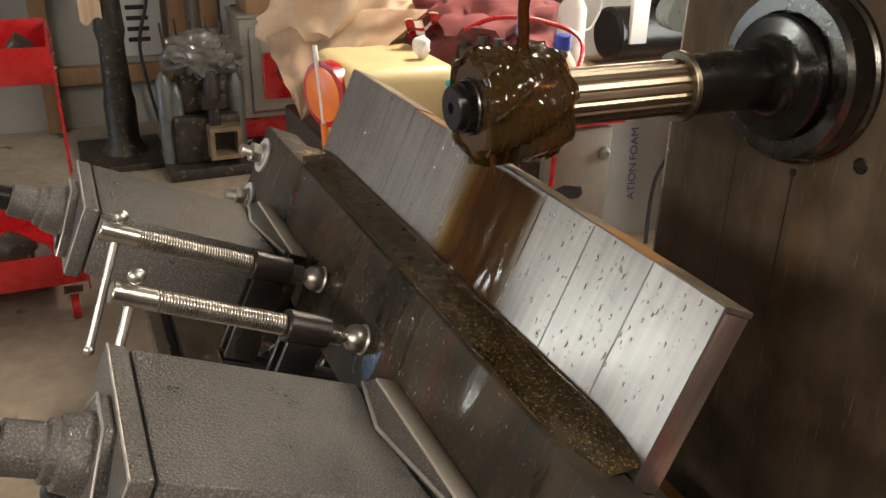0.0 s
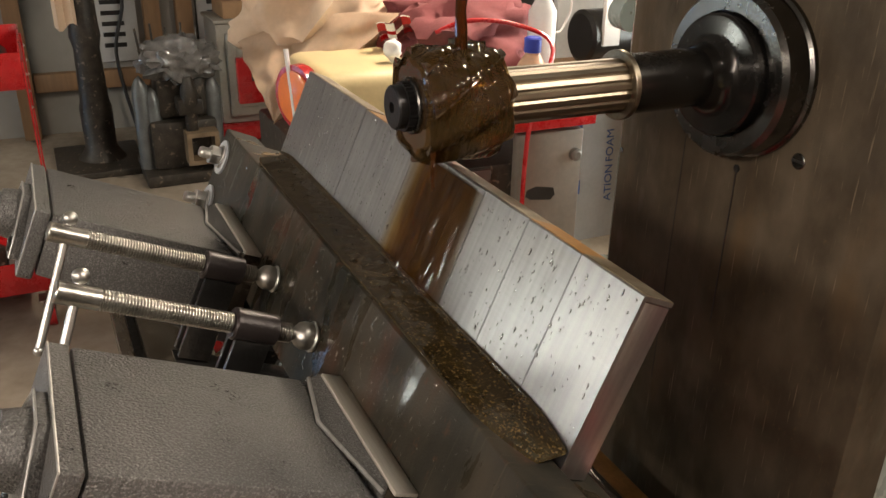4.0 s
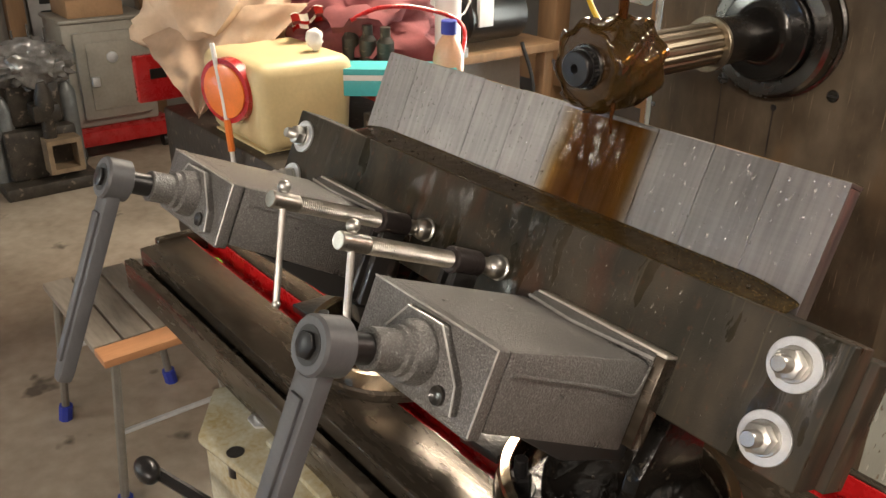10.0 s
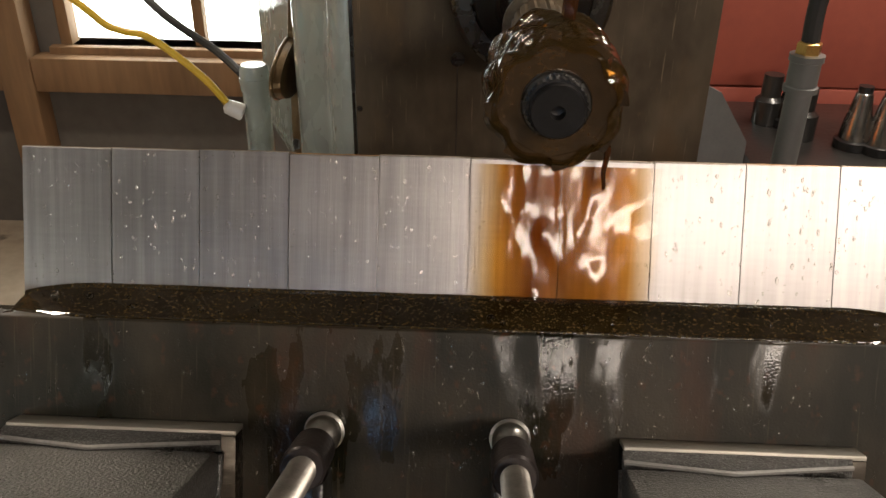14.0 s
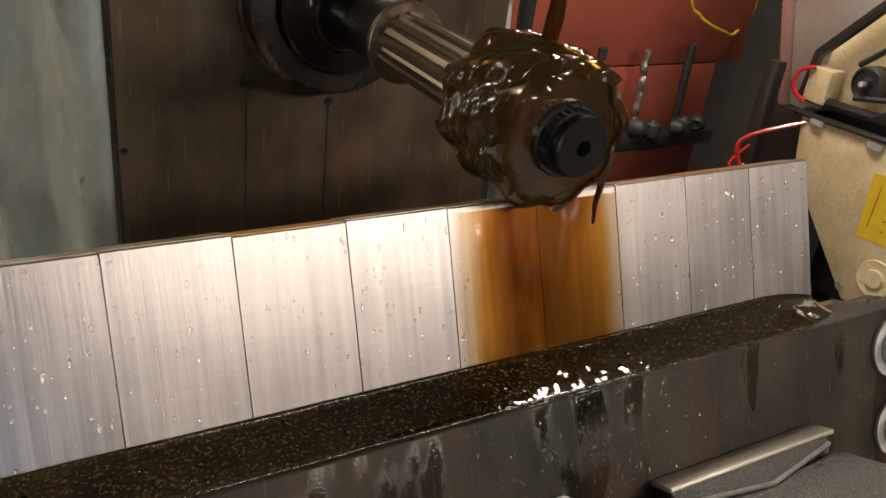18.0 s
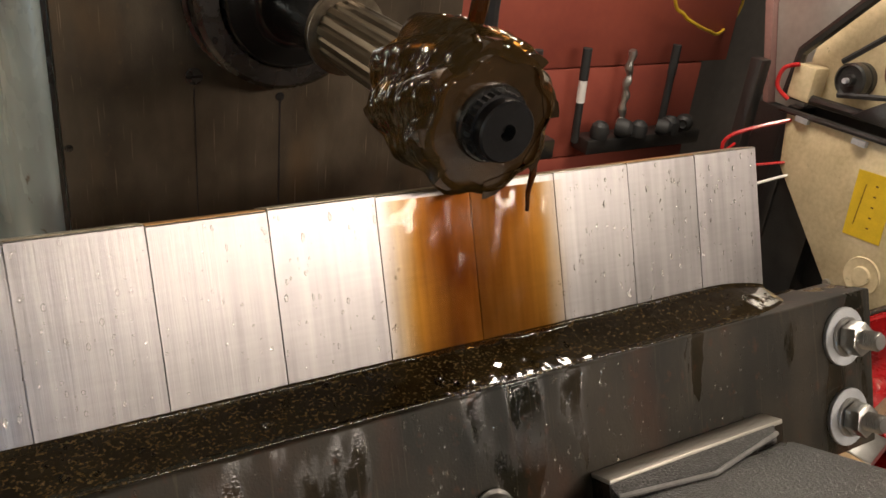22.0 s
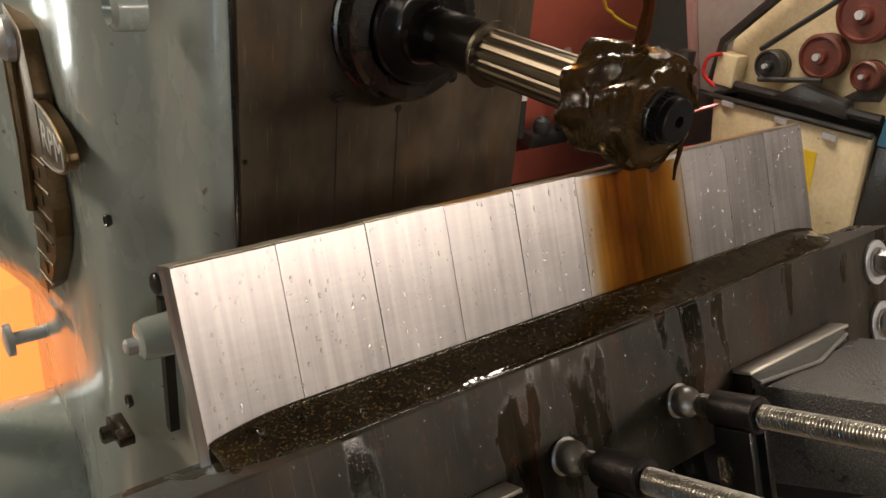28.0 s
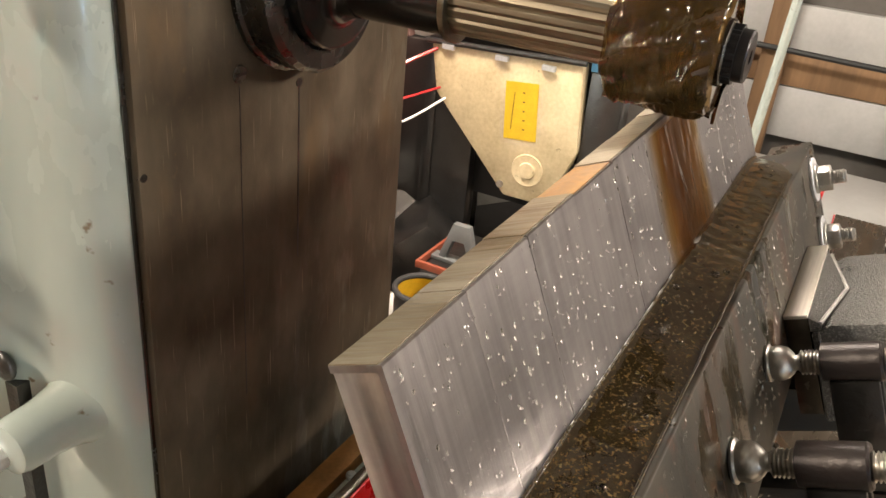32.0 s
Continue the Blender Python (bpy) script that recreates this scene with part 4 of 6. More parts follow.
GREASE = mat("greasy_black_machine", (0.045, 0.038, 0.030), 0.45, 0.2, 0.6, 22, 0.5, 60, speck=(0.16, 0.13, 0.10), speck_scale=40, speck_cut=0.62)
CARD = mat("brown_cardboard", (0.36, 0.22, 0.12), 0.85, 0.0, 0.2, 8, 0.1, 80)
FILM = mat("crumpled_clear_film", (0.16, 0.155, 0.15), 0.15, 0.0, 0.5, 25, 0.9, 40, coat=0.8)
FOAM = mat("white_foil_board", (0.45, 0.45, 0.44), 0.5, 0.0, 0.12, 6, 0.1, 40)
INK = mat("blue_print", (0.03, 0.08, 0.26), 0.6, 0.0, 0.1, 30)
TAN_TIN = mat("grey_tin", (0.20, 0.19, 0.17), 0.4, 0.3, 0.25, 14, 0.1, 60)


def caster(parent, x, y, r=0.045):
    w = part("caster_wheel", lathe([(-0.013, r * 0.72), (-0.013, r), (0.013, r), (0.013, r * 0.72)], "y", 28, at=(x, y, r)), RED, parent, "red rimmed caster")
    part("hub", lathe([(-0.014, 0), (-0.014, r * 0.70), (0.014, r * 0.70), (0.014, 0)], "y", 24, at=(x, y, r)), ZINC_DULL, w)
    part("caster_fork", box(x - 0.014, x + 0.014, y - 0.021, y - 0.016, r, r * 2 + 0.012, 0.001), ZINC, parent)
    part("caster_plate", box(x - 0.03, x + 0.03, y - 0.03, y + 0.03, r * 2 + 0.012, r * 2 + 0.016), ZINC, parent)


def tray_cart(name, x0, x1, y0, y1, tops, label):
    c = thing(name, pose(0, 0, 0), label, "tool cart")
    for z, d in tops:
        part("tray_floor", box(x0 + 0.006, x1 - 0.006, y0 + 0.006, y1 - 0.006, z - d, z - d + 0.006), RED, c)
        for a in (box(x0, x0 + 0.005, y0, y1, z - d, z, 0.002), box(x1 - 0.005, x1, y0, y1, z - d, z, 0.002), box(x0 + 0.005, x1 - 0.005, y0, y0 + 0.005, z - d, z, 0.002), box(x0 + 0.005, x1 - 0.005, y1 - 0.005, y1, z - d, z, 0.002)):
            part("tray_side", a, RED, c)
    zt = tops[0][0]
    for x in (x0 + 0.002, x1 - 0.047):
        for y in (y0 - 0.006, y1 + 0.001):
            part("leg", prism([(x, y), (x + 0.045, y), (x + 0.045, y + 0.005), (x, y + 0.005)], 0.12, zt - 0.03, "z", 0.001), RED, c)
            for k in range(3):
                part("bolt_head", ball((x + 0.022, y + (-0.001 if y < y0 else 0.006), zt - 0.07 - k * 0.05), 0.006, sub=1), ZINC, c)
    for x in (x0 + 0.05, x1 - 0.05):
        for y in (y0 + 0.05, y1 - 0.05):
            caster(c, x, y)
    return c


tray_cart("tool_cart", -2.80, -2.26, -1.30, -0.57, [(0.925, 0.11), (0.26, 0.11)], "open red steel two-tray tool cart on red casters")
solo("cylinder_tool", lathe([(-0.10, 0.0), (-0.10, 0.045), (0.03, 0.045), (0.03, 0.02), (0.12, 0.018), (0.12, 0)], "y", 24, at=(-2.40, -0.76, 0.872)), mat("blue_grey_steel", (0.20, 0.32, 0.38), 0.3, 0.5, 0.2, 20), "blue-grey cylindrical tool lying in the cart", "tool")
solo("tool_box", prism([(-0.70, 0.823), (-0.60, 0.823), (-0.61, 0.90), (-0.66, 0.935), (-0.70, 0.89)], -2.50, -2.38, "x", 0.006), BLACK_IRON, "small black tool case in the cart", "case")
solo("spray_can", lathe([(0.822, 0), (0.822, 0.032), (0.96, 0.032), (0.975, 0.022), (0.985, 0.022), (0.985, 0)], "z", 20, at=(-2.55, -0.95, 0)), CREAM, "yellowish spray can in the cart", "can")
rnd = random.Random(9)
for k in range(9):
    s = rnd.uniform(0.03, 0.07)
    solo("scrap_part", prism([(-s, 0), (s, 0), (s * 0.8, s * 1.1), (0, s * 1.5), (-s * 0.9, s)], -s, s, "x", 0.006),
         (GREASE, TAN_TIN, CARD)[k % 3], ("greasy metal scrap in the lower tray", "dull metal part in the lower tray", "brown paper scrap in the lower tray")[k % 3], "scrap",
         pose(rnd.uniform(-2.66, -2.36), rnd.uniform(-1.1, -0.66), 0.157, 0, 0, rnd.uniform(0, 180)))

# greasy stand with a round column
st = thing("machine_stand", pose(-4.05, -0.33, 0), "greasy black machine column on a flat base", "machine")
part("base_plate", box(-0.26, 0.26, -0.20, 0.22, 0, 0.035, 0.006), GREASE, st)
part("column", lathe([(0.035, 0.12), (0.06, 0.10), (0.10, 0.078), (0.30, 0.080), (0.34, 0.070), (0.60, 0.062), (0.66, 0.075), (0.72, 0.070), (1.05, 0.060), (1.05, 0)], "z", 24, at=(0, 0.03, 0)), GREASE, st)
part("head", prism([(-0.10, 1.00), (0.14, 1.00), (0.17, 1.12), (0.10, 1.26), (-0.12, 1.26)], -0.11, 0.11, "x", 0.02), GREASE, st)
part("hanging_rag", grid_sheet(6, 8, lambda u, v: (0.09 + 0.02 * math.sin(u * 9), -0.10 + u * 0.10, 0.98 - v * 0.26 + 0.02 * math.sin(u * 6 + v * 3))), CLOTH, st)

# small shaper under plastic film
sh = thing("small_shaper", pose(-3.72, 0.06, 0), "greasy old bench machine under crumpled clear film", "machine")
part("base", box(-0.22, 0.18, -0.20, 0.22, 0.0, 0.06, 0.01), GREASE, sh)
part("pedestal", box(-0.14, 0.10, -0.15, 0.17, 0.06, 0.30, 0.02), GREASE, sh)
part("frame", box(-0.13, 0.06, -0.10, 0.14, 0.30, 0.52, 0.03), GREASE, sh)
bm = bmesh.new()
for a in (box(0.10, 0.20, 0.00, 0.022, 0.10, 0.26), box(0.10, 0.20, 0.132, 0.154, 0.10, 0.26), box(0.10, 0.20, 0.022, 0.132, 0.10, 0.122), box(0.10, 0.20, 0.022, 0.132, 0.238, 0.26)):
    me = bpy.data.meshes.new("t")
    a.to_mesh(me)
    bm.from_mesh(me)
    a.free()
part("box_table", bm, mat("rusty_cast_box", (0.22, 0.16, 0.10), 0.6, 0.2, 0.4, 20, 0.3, 60), sh, "square cast box table with an opening")
part("ram", box(0.02, 0.16, -0.02, 0.10, 0.34, 0.42, 0.012), GREASE, sh)
part("tool_post", lathe([(0.26, 0.03), (0.36, 0.03), (0.40, 0.045), (0.46, 0.040), (0.52, 0.02), (0.52, 0)], "z", 16, at=(0.13, 0.04, 0)), GREASE, sh)
for y, h in ((-0.17, 0.46), (-0.12, 0.40), (0.17, 0.44)):
    part("tank", lathe([(0.06, 0.04), (h, 0.04), (h + 0.04, 0.02), (h + 0.06, 0)], "z", 18, at=(0.02, y, 0)), mat("dull_pipe_%d" % int(h * 100), (0.16, 0.17, 0.17), 0.4, 0.4, 0.3, 20), sh)


def crumple(cx, cy, cz, rx, ry, rz, seed, amp=0.25, sub=4):
    bm = bmesh.new()
    bmesh.ops.create_icosphere(bm, subdivisions=sub, radius=1)
    for v in bm.verts:
        k = 1 + amp * noise.noise(v.co * 2.2 + Vector((seed, 0, 0))) + amp * 0.7 * noise.noise(v.co * 6 + Vector((0, seed, 0)))
        v.co = Vector((v.co.x * rx * k + cx, v.co.y * ry * k + cy, v.co.z * rz * k + cz))
    return bm


part("film_cover", crumple(0.02, 0.02, 0.58, 0.12, 0.18, 0.11, 3, 0.45), FILM, sh, "crumpled clear plastic film", 60)
for k in range(5):
    part("lever", tube([(0.0 + 0.02 * k, -0.14 + 0.06 * k, 0.55), (0.03, -0.16 + 0.07 * k, 0.74 + 0.02 * (k % 2))], 0.006, 6), GREASE, sh)

# strong cabinet on a red dolly
sf = thing("strong_cabinet", pose(-4.12, 0.53, 0.155), "old grey strong cabinet with a plain door on a dolly", "cabinet")
part("body", box(-0.20, 0.12, -0.20, 0.24, 0, 0.535, 0.012), SAFE, sf)
dr = part("door", box(0.122, 0.150, -0.155, 0.195, 0.045, 0.490, 0.008), SAFE, sf)
part("door_panel", box(0.151, 0.157, -0.105, 0.145, 0.095, 0.440, 0.004), SAFE, dr)
part("dial", lathe([(0.151, 0.030), (0.165, 0.028), (0.170, 0.016), (0.170, 0)], "x", 20, at=(0, 0.02, 0.36)), ZINC_DULL, dr)
part("lever_handle", box(0.152, 0.175, -0.10, -0.06, 0.22, 0.27, 0.006), ZINC_DULL, dr)
part("top_lid", box(-0.21, 0.13, -0.21, 0.25, 0.5355, 0.555, 0.006), SAFE, sf)
dl = thing("dolly", pose(-4.12, 0.53, 0), "low red steel dolly with small wheels", "dolly")
part("deck", box(-0.24, 0.20, -0.25, 0.29, 0.075, 0.153, 0.006), RED, dl)
for x in (-0.18, 0.15):
    for y in (-0.20, 0.24):
        part("wheel", lathe([(-0.012, 0), (-0.012, 0.036), (0.012, 0.036), (0.012, 0)], "y", 18, at=(x, y, 0.036)), BLACK_IRON, dl)
solo("parts_crate", box(-4.30, -4.02, 0.38, 0.66, 0.711, 0.80, 0.006), CARD, "dark open crate on top of the cabinet", "crate")

# work bench cart with cloths, grinder hood and bottles
bc = thing("bench_cart", pose(0, 0, 0), "red steel bench cart loaded with cloths and bottles", "bench cart")
part("top_tray", box(-2.02, -1.17, 0.40, 0.72, 0.862, 0.893, 0.004), RED, bc)
part("end_panel", box(-2.08, -2.05, 0.02, 0.40, 0.765, 0.905, 0.003), RED, bc)
for k in range(2):
    part("panel_slot", box(-2.049, -2.047, 0.06 + k * 0.10, 0.11 + k * 0.10, 0.835 - k * 0.04, 0.865 - k * 0.04), BLACK_IRON, bc)
part("lower_shelf", box(-2.02, -1.17, 0.12, 0.72, 0.30, 0.33, 0.004), RED, bc)
part("bench_block", box(-1.95, -1.21, 0.05, 0.695, 0.332, 0.775, 0.01), GREASE, bc)
for x in (-2.0, -1.26):
    for y in (0.34, 0.68):
        part("leg", box(x - 0.02, x + 0.02, y - 0.02, y + 0.02, 0.0, 0.862, 0.003), GREASE, bc)
CASE = mat("grey_brown_plastic", (0.20, 0.17, 0.14), 0.45, 0, 0.2, 9, 0.1, 60)
part("drawer_front", box(-1.209, -1.198, 0.08, 0.44, 0.42, 0.77, 0.004), mat("dark_drawer", (0.07, 0.035, 0.025), 0.6), bc)
cs = part("side_case", box(-1.209, -1.180, 0.500, 0.694, 0.45, 0.852, 0.008), CASE, bc, "grey-brown case front with a hand hole and a knob")
part("hand_hole", prism([(0.530, 0.690), (0.545, 0.680), (0.605, 0.672), (0.618, 0.684), (0.612, 0.704), (0.560, 0.714), (0.534, 0.706)], -1.1802, -1.1792, "x"), BLACK_IRON, cs)
part("knob", lathe([(0.0, 0.017), (0.012, 0.016), (0.016, 0.009), (0.016, 0)], "x", 16, at=(-1.1798, 0.668, 0.787)), TAN_TIN, cs)

hood = thing("grinder_hood", pose(0, 0, 0.777), "rounded cream plastic tank standing on the bench", "tank")
bm = box(-1.66, -1.335, 0.06, 0.34, 0.0, 0.222, 0.035, seg=4)
for v in bm.verts:
    if v.co.z < 0.1:
        v.co.y = 0.20 + (v.co.y - 0.20) * 0.90
part("shell", bm, CREAM, hood)
part("rim", box(-1.64, -1.36, 0.08, 0.32, -0.002, 0.004), CREAM, hood)
disc = thing("wheel_guard", pose(-1.45, 0.035, 0.925), "orange disc with a red rim on a thin rod", "disc")
disc.rotation_euler = (0, 0, radians(-70))
part("face", lathe([(-0.018, 0), (-0.018, 0.0665), (0.013, 0.0665), (0.015, 0.060), (0.015, 0)], "x", 40), ORANGE, disc)
part("rim", lathe([(-0.020, 0.067), (-0.020, 0.080), (0.010, 0.080), (0.010, 0.067), (-0.020, 0.067)], "x", 40, caps=False), RED, disc)
part("rod", tube([(0.012, -0.025, 0.115), (0.012, -0.004, -0.02), (0.012, 0.012, -0.20)], 0.006, 8), WHITE, disc)
part("rod_grip", tube([(0.014, 0.004, -0.07), (0.014, 0.010, -0.15)], 0.009, 8), ORANGE, disc)


def draped(x0, x1, y0, y1, z, drop, seed, amp=0.03, nx=36, ny=36):
    """A cloth thrown over an edge: it lies uneven on top and hangs in folds at its low-y side."""
    def f(u, v):
        x = x0 + (x1 - x0) * u
        s = v
        lie = max(0.0, s - 0.45) / 0.55
        hang = max(0.0, 0.45 - s) / 0.45
        y = y0 + (y1 - y0) * lie - 0.05 * hang * (1 - u)
        fold = math.sin(u * 13 + seed) * 0.5 + math.sin(u * 23 + seed * 2 + s * 4) * 0.3
        zz = z - drop * hang * (1.15 - 0.75 * abs(u - 0.45)) + amp * 2.0 * noise.noise(Vector((u * 4, s * 4, seed))) * (1 - hang) + amp * 1.2 * noise.noise(Vector((u * 10, s * 10, seed)))
        return (x + amp * 1.2 * fold * hang, y - amp * fold * hang, zz)
    bm = grid_sheet(nx, ny, f)
    g = bmesh.ops.solidify(bm, geom=bm.faces[:], thickness=0.003)
    return bm


def hanging_flap(u, v):
    """The loose corner of the canvas: a broad top edge that runs down to one tip."""
    a, b, tip = Vector((-1.885, 0.0, 0.985)), Vector((-1.60, 0.36, 1.09)), Vector((-1.56, 0.0, 0.835))
    top = a.lerp(b, u) + Vector((0, -0.02, 0.03)) * math.sin(u * math.pi)
    p = top.lerp(tip, v * (0.94 + 0.06 * math.sin(u * 3)))
    fold = (math.sin(u * 11 + 0.4) * 0.6 + math.sin(u * 23 + 1 + v * 2) * 0.3) * (1 - 0.75 * v)
    return p + Vector((0.03, -0.025, 0.006)) * fold + Vector((0.012, -0.012, 0)) * noise.noise(Vector((u * 6, v * 6, 2)))


bm = grid_sheet(40, 34, hanging_flap)
bmesh.ops.solidify(bm, geom=bm.faces[:], thickness=0.003)
solo("canvas_cloth", bm, CLOTH, "beige canvas cloth draped over the cart end", "cloth", smooth=80)
solo("canvas_cloth", crumple(-1.86, 0.26, 1.07, 0.16, 0.25, 0.18, 8, 0.35), CLOTH, "beige canvas bundled up on the cart", "cloth", smooth=80)
solo("maroon_cloth", crumple(-1.62, 0.56, 1.00, 0.20, 0.22, 0.13, 5, 0.4), MAROON, "crumpled maroon cloth heap on the cart", "cloth", smooth=80)
solo("maroon_cloth", crumple(-1.80, 0.62, 1.00, 0.22, 0.24, 0.14, 11, 0.4), MAROON, "crumpled maroon cloth heap on the cart", "cloth", smooth=80)
rag = thing("checked_rag", pose(-1.56, 0.335, 1.055, 20, -35, -30), "red and white checked rag on the heap", "rag")
for i in range(5):
    for j in range(4):
        g_ = grid_sheet(3, 3, lambda u, v: ((i + u - 2.5) * 0.020, (j + v - 2) * 0.022, 0.008 * math.sin((i + u) * 1.9) + 0.006 * math.sin((j + v) * 2.3 + i * 0.2)))
        bmesh.ops.solidify(g_, geom=g_.faces[:], thickness=0.002)
        part("check", g_, (RED, WHITE, MAROON)[(i + j) % 3], rag)
for k in range(3):
    solo("brown_jar", lathe([(0, 0), (0, 0.022), (0.11, 0.024), (0.125, 0.014), (0.150, 0.014), (0.150, 0)], "z", 18), GREASE, "dark brown jar standing behind the cream tank", "jar", pose(-1.50 + 0.055 * k, 0.43 + 0.02 * k, 0.894), group="jars behind the tank")
tb = thing("teal_box", pose(-1.32, 0.40, 0.935, 0, 0, -38), "long teal and white card box on the tray", "box")
part("lid", box(-0.05, 0.05, -0.20, 0.20, 0.014, 0.030, 0.002), TEAL, tb)
part("label_band", box(-0.0505, 0.0505, -0.14, 0.16, 0.0, 0.0138, 0.001), WHITE, tb)
part("tray", box(-0.05, 0.05, -0.20, 0.20, -0.040, -0.0002, 0.002), TEAL, tb)
solo("white_cap", crumple(-1.42, 0.27, 1.03, 0.022, 0.022, 0.026, 2, 0.3, 3), WHITE, "crumpled white paper on the tank", "paper", smooth=60)
bt = thing("spray_bottle", pose(-1.22, 0.55, 0.894), "clear bottle of peach liquid with a blue cap", "bottle")
part("bottle_body", lathe([(0, 0), (0.0, 0.040), (0.09, 0.041), (0.12, 0.034), (0.145, 0.018), (0.150, 0.018), (0.150, 0)], "z", 28), mat("peach_plastic", (0.70, 0.42, 0.27), 0.35, 0.0, 0.15, 14, coat=0.3), bt)
part("bottle_cap", lathe([(0.150, 0.021), (0.182, 0.021), (0.185, 0.018), (0.185, 0)], "z", 24), BLUE, bt)
b2 = thing("spray_bottle", pose(-1.36, 0.66, 0.894), "tall white bottle with a wire handle", "bottle")
part("bottle_body", lathe([(0, 0), (0.0, 0.036), (0.22, 0.036), (0.25, 0.02), (0.30, 0.02), (0.30, 0)], "z", 24), WHITE, b2)
part("wire_handle", tube(smooth_path([(0, 0.02, 0.30), (0, 0.075, 0.27), (0, 0.085, 0.22), (0, 0.06, 0.17), (0, 0.037, 0.165)], 5), 0.003, 6), WHITE, b2)
solo("red_hose", tube(smooth_path([(-1.45, 0.40, 1.06), (-1.42, 0.48, 1.09), (-1.36, 0.58, 1.085), (-1.26, 0.63, 1.05), (-1.19, 0.56, 0.95), (-1.163, 0.515, 0.84), (-1.165, 0.512, 0.50), (-1.163, 0.51, 0.02)], 6), 0.006, 8), RED, "thin red hose over the cart and down its side", "hose")
solo("red_spanner", tube([(-1.70, 0.62, 1.155), (-1.55, 0.74, 1.15)], 0.008, 8), ORANGE, "red handled tool on the cloth", "tool")
solo("steel_bracket", lathe([(0, 0.035), (0.02, 0.035), (0.03, 0.02), (0.07, 0.018), (0.075, 0.030), (0.10, 0.030), (0.10, 0)], "z", 16, at=(-1.27, 0.62, 0.894)), TAN_TIN, "small dull fitting on the red tray", "fitting")

# grey tool case, foam boards, motor and timbers under the back wall
fb = thing("foam_board", pose(-2.2, 1.50, 0.0, 0, -4, 0), "white insulation foam board with blue print, leaning", "board")
part("sheet", box(-0.03, 0.0, -0.20, 0.30, 0.0, 1.15, 0.002), FOAM, fb)


def words(text, size, material, parent, m, label=""):
    cu = bpy.data.curves.new("lettering", "FONT")
    cu.body, cu.size, cu.extrude = text, size, 0.0004
    tmp = bpy.data.objects.new("lettering", cu)
    scene.collection.objects.link(tmp)
    dg = bpy.context.evaluated_depsgraph_get()
    me = bpy.data.meshes.new_from_object(tmp.evaluated_get(dg))
    bpy.data.objects.remove(tmp)
    me.materials.clear()
    me.materials.append(material)
    ob = new("lettering", me)
    ob.parent = parent
    ob.matrix_local = m
    if label:
        ob["label"] = label
    return ob


words("ATION", 0.052, INK, fb, Matrix.Translation((0.0012, 0.10, 0.16)) @ Matrix(((0, 0, 1, 0), (0, -1, 0, 0), (1, 0, 0, 0), (0, 0, 0, 1))), "blue printed words on the board")
words("FOAM", 0.052, INK, fb, Matrix.Translation((0.0012, 0.10, 0.16 + 0.172)) @ Matrix(((0, 0, 1, 0), (0, -1, 0, 0), (1, 0, 0, 0), (0, 0, 0, 1))), "blue printed words on the board")
for k in range(4):
    part("print_block", box(0.0006, 0.0016, -0.15, -0.15 + (0.09 if k % 2 else 0.06), 0.08 + k * 0.13, 0.14 + k * 0.13), INK, fb)
mo = thing("wall_motor", pose(-2.05, 1.42, 0.78), "black electric motor and switch box on the wall bench", "motor")
part("housing", lathe([(-0.16, 0.08), (-0.15, 0.095), (0.13, 0.095), (0.15, 0.06), (0.15, 0)], "y", 28, at=(0, 0, 0.12)), BLACK_IRON, mo)
part("white_label", box(0.085, 0.105, -0.13, -0.06, 0.10, 0.26, 0.002), WHITE, mo)
part("switch_box", box(-0.02, 0.09, 0.02, 0.14, 0.20, 0.32, 0.006), BLACK_IRON, mo)
part("cable", tube(smooth_path([(0.10, 0.10, 0.02), (0.12, 0.16, -0.2), (0.06, 0.10, -0.45), (0.10, 0.06, -0.70)], 6), 0.008, 8), RUBBER, mo)
wb = thing("wall_bench", pose(0, 0, 0), "rough wooden bench under the motor", "bench")
part("bench_top", box(-2.35, -1.95, 1.15, 1.75, 0.745, 0.779, 0.004), WOOD, wb)
for x in (-2.30, -2.0):
    part("leg", box(x - 0.025, x + 0.025, 1.68, 1.73, 0, 0.745, 0.003), WOOD, wb)

# timber framing on the walls
for x in (-2.20, -1.58, -0.42, 0.75):
    solo("stud", box(x - 0.055, x + 0.055, Y1 - 0.092, Y1 - 0.002, 0.0, ZC, 0.004), WOOD, "rough brown timber stud of the back wall", "stud", kind="structure")
for x0, x1 in ((-3.2, -2.256), (-2.144, -1.636), (-1.524, -0.476), (-0.364, 0.694)):
    solo("rail", box(x0, x1, Y1 - 0.085, Y1 - 0.004, 0.535, 0.650, 0.004), WOOD, "rough brown timber rail of the back wall", "rail", kind="structure")
for y in (-1.4, -0.62, 0.10, 0.28, 1.0):
    solo("stud", box(X0 + 0.002, X0 + 0.09, y - 0.045, y + 0.045, 0.0, ZC, 0.004), WOOD, "rough timber stud of the end wall", "stud", kind="structure")
solo("rail", box(X0 + 0.002, X0 + 0.07, -0.57, 0.05, 0.26, 0.36, 0.004), WOOD, "rough timber rail of the end wall", "rail", kind="structure")
for y0, y1, z0 in ((-0.22, 0.02, 0.40), (0.36, 0.62, 0.38)):
    w_ = thing("wall_board", pose(X0 + 0.012, (y0 + y1) / 2, 0), "pale foil faced board with dark print on the end wall", "board")
    part("sheet", box(0, 0.012, (y0 - y1) / 2, (y1 - y0) / 2, z0, z0 + 0.9, 0.001), FOAM, w_)
    for k in range(5):
        b_ = part("print_bar", box(0.0125, 0.0135, -0.07, 0.05, z0 + 0.08 + k * 0.06, z0 + 0.105 + k * 0.06), BLACK_IRON, w_)
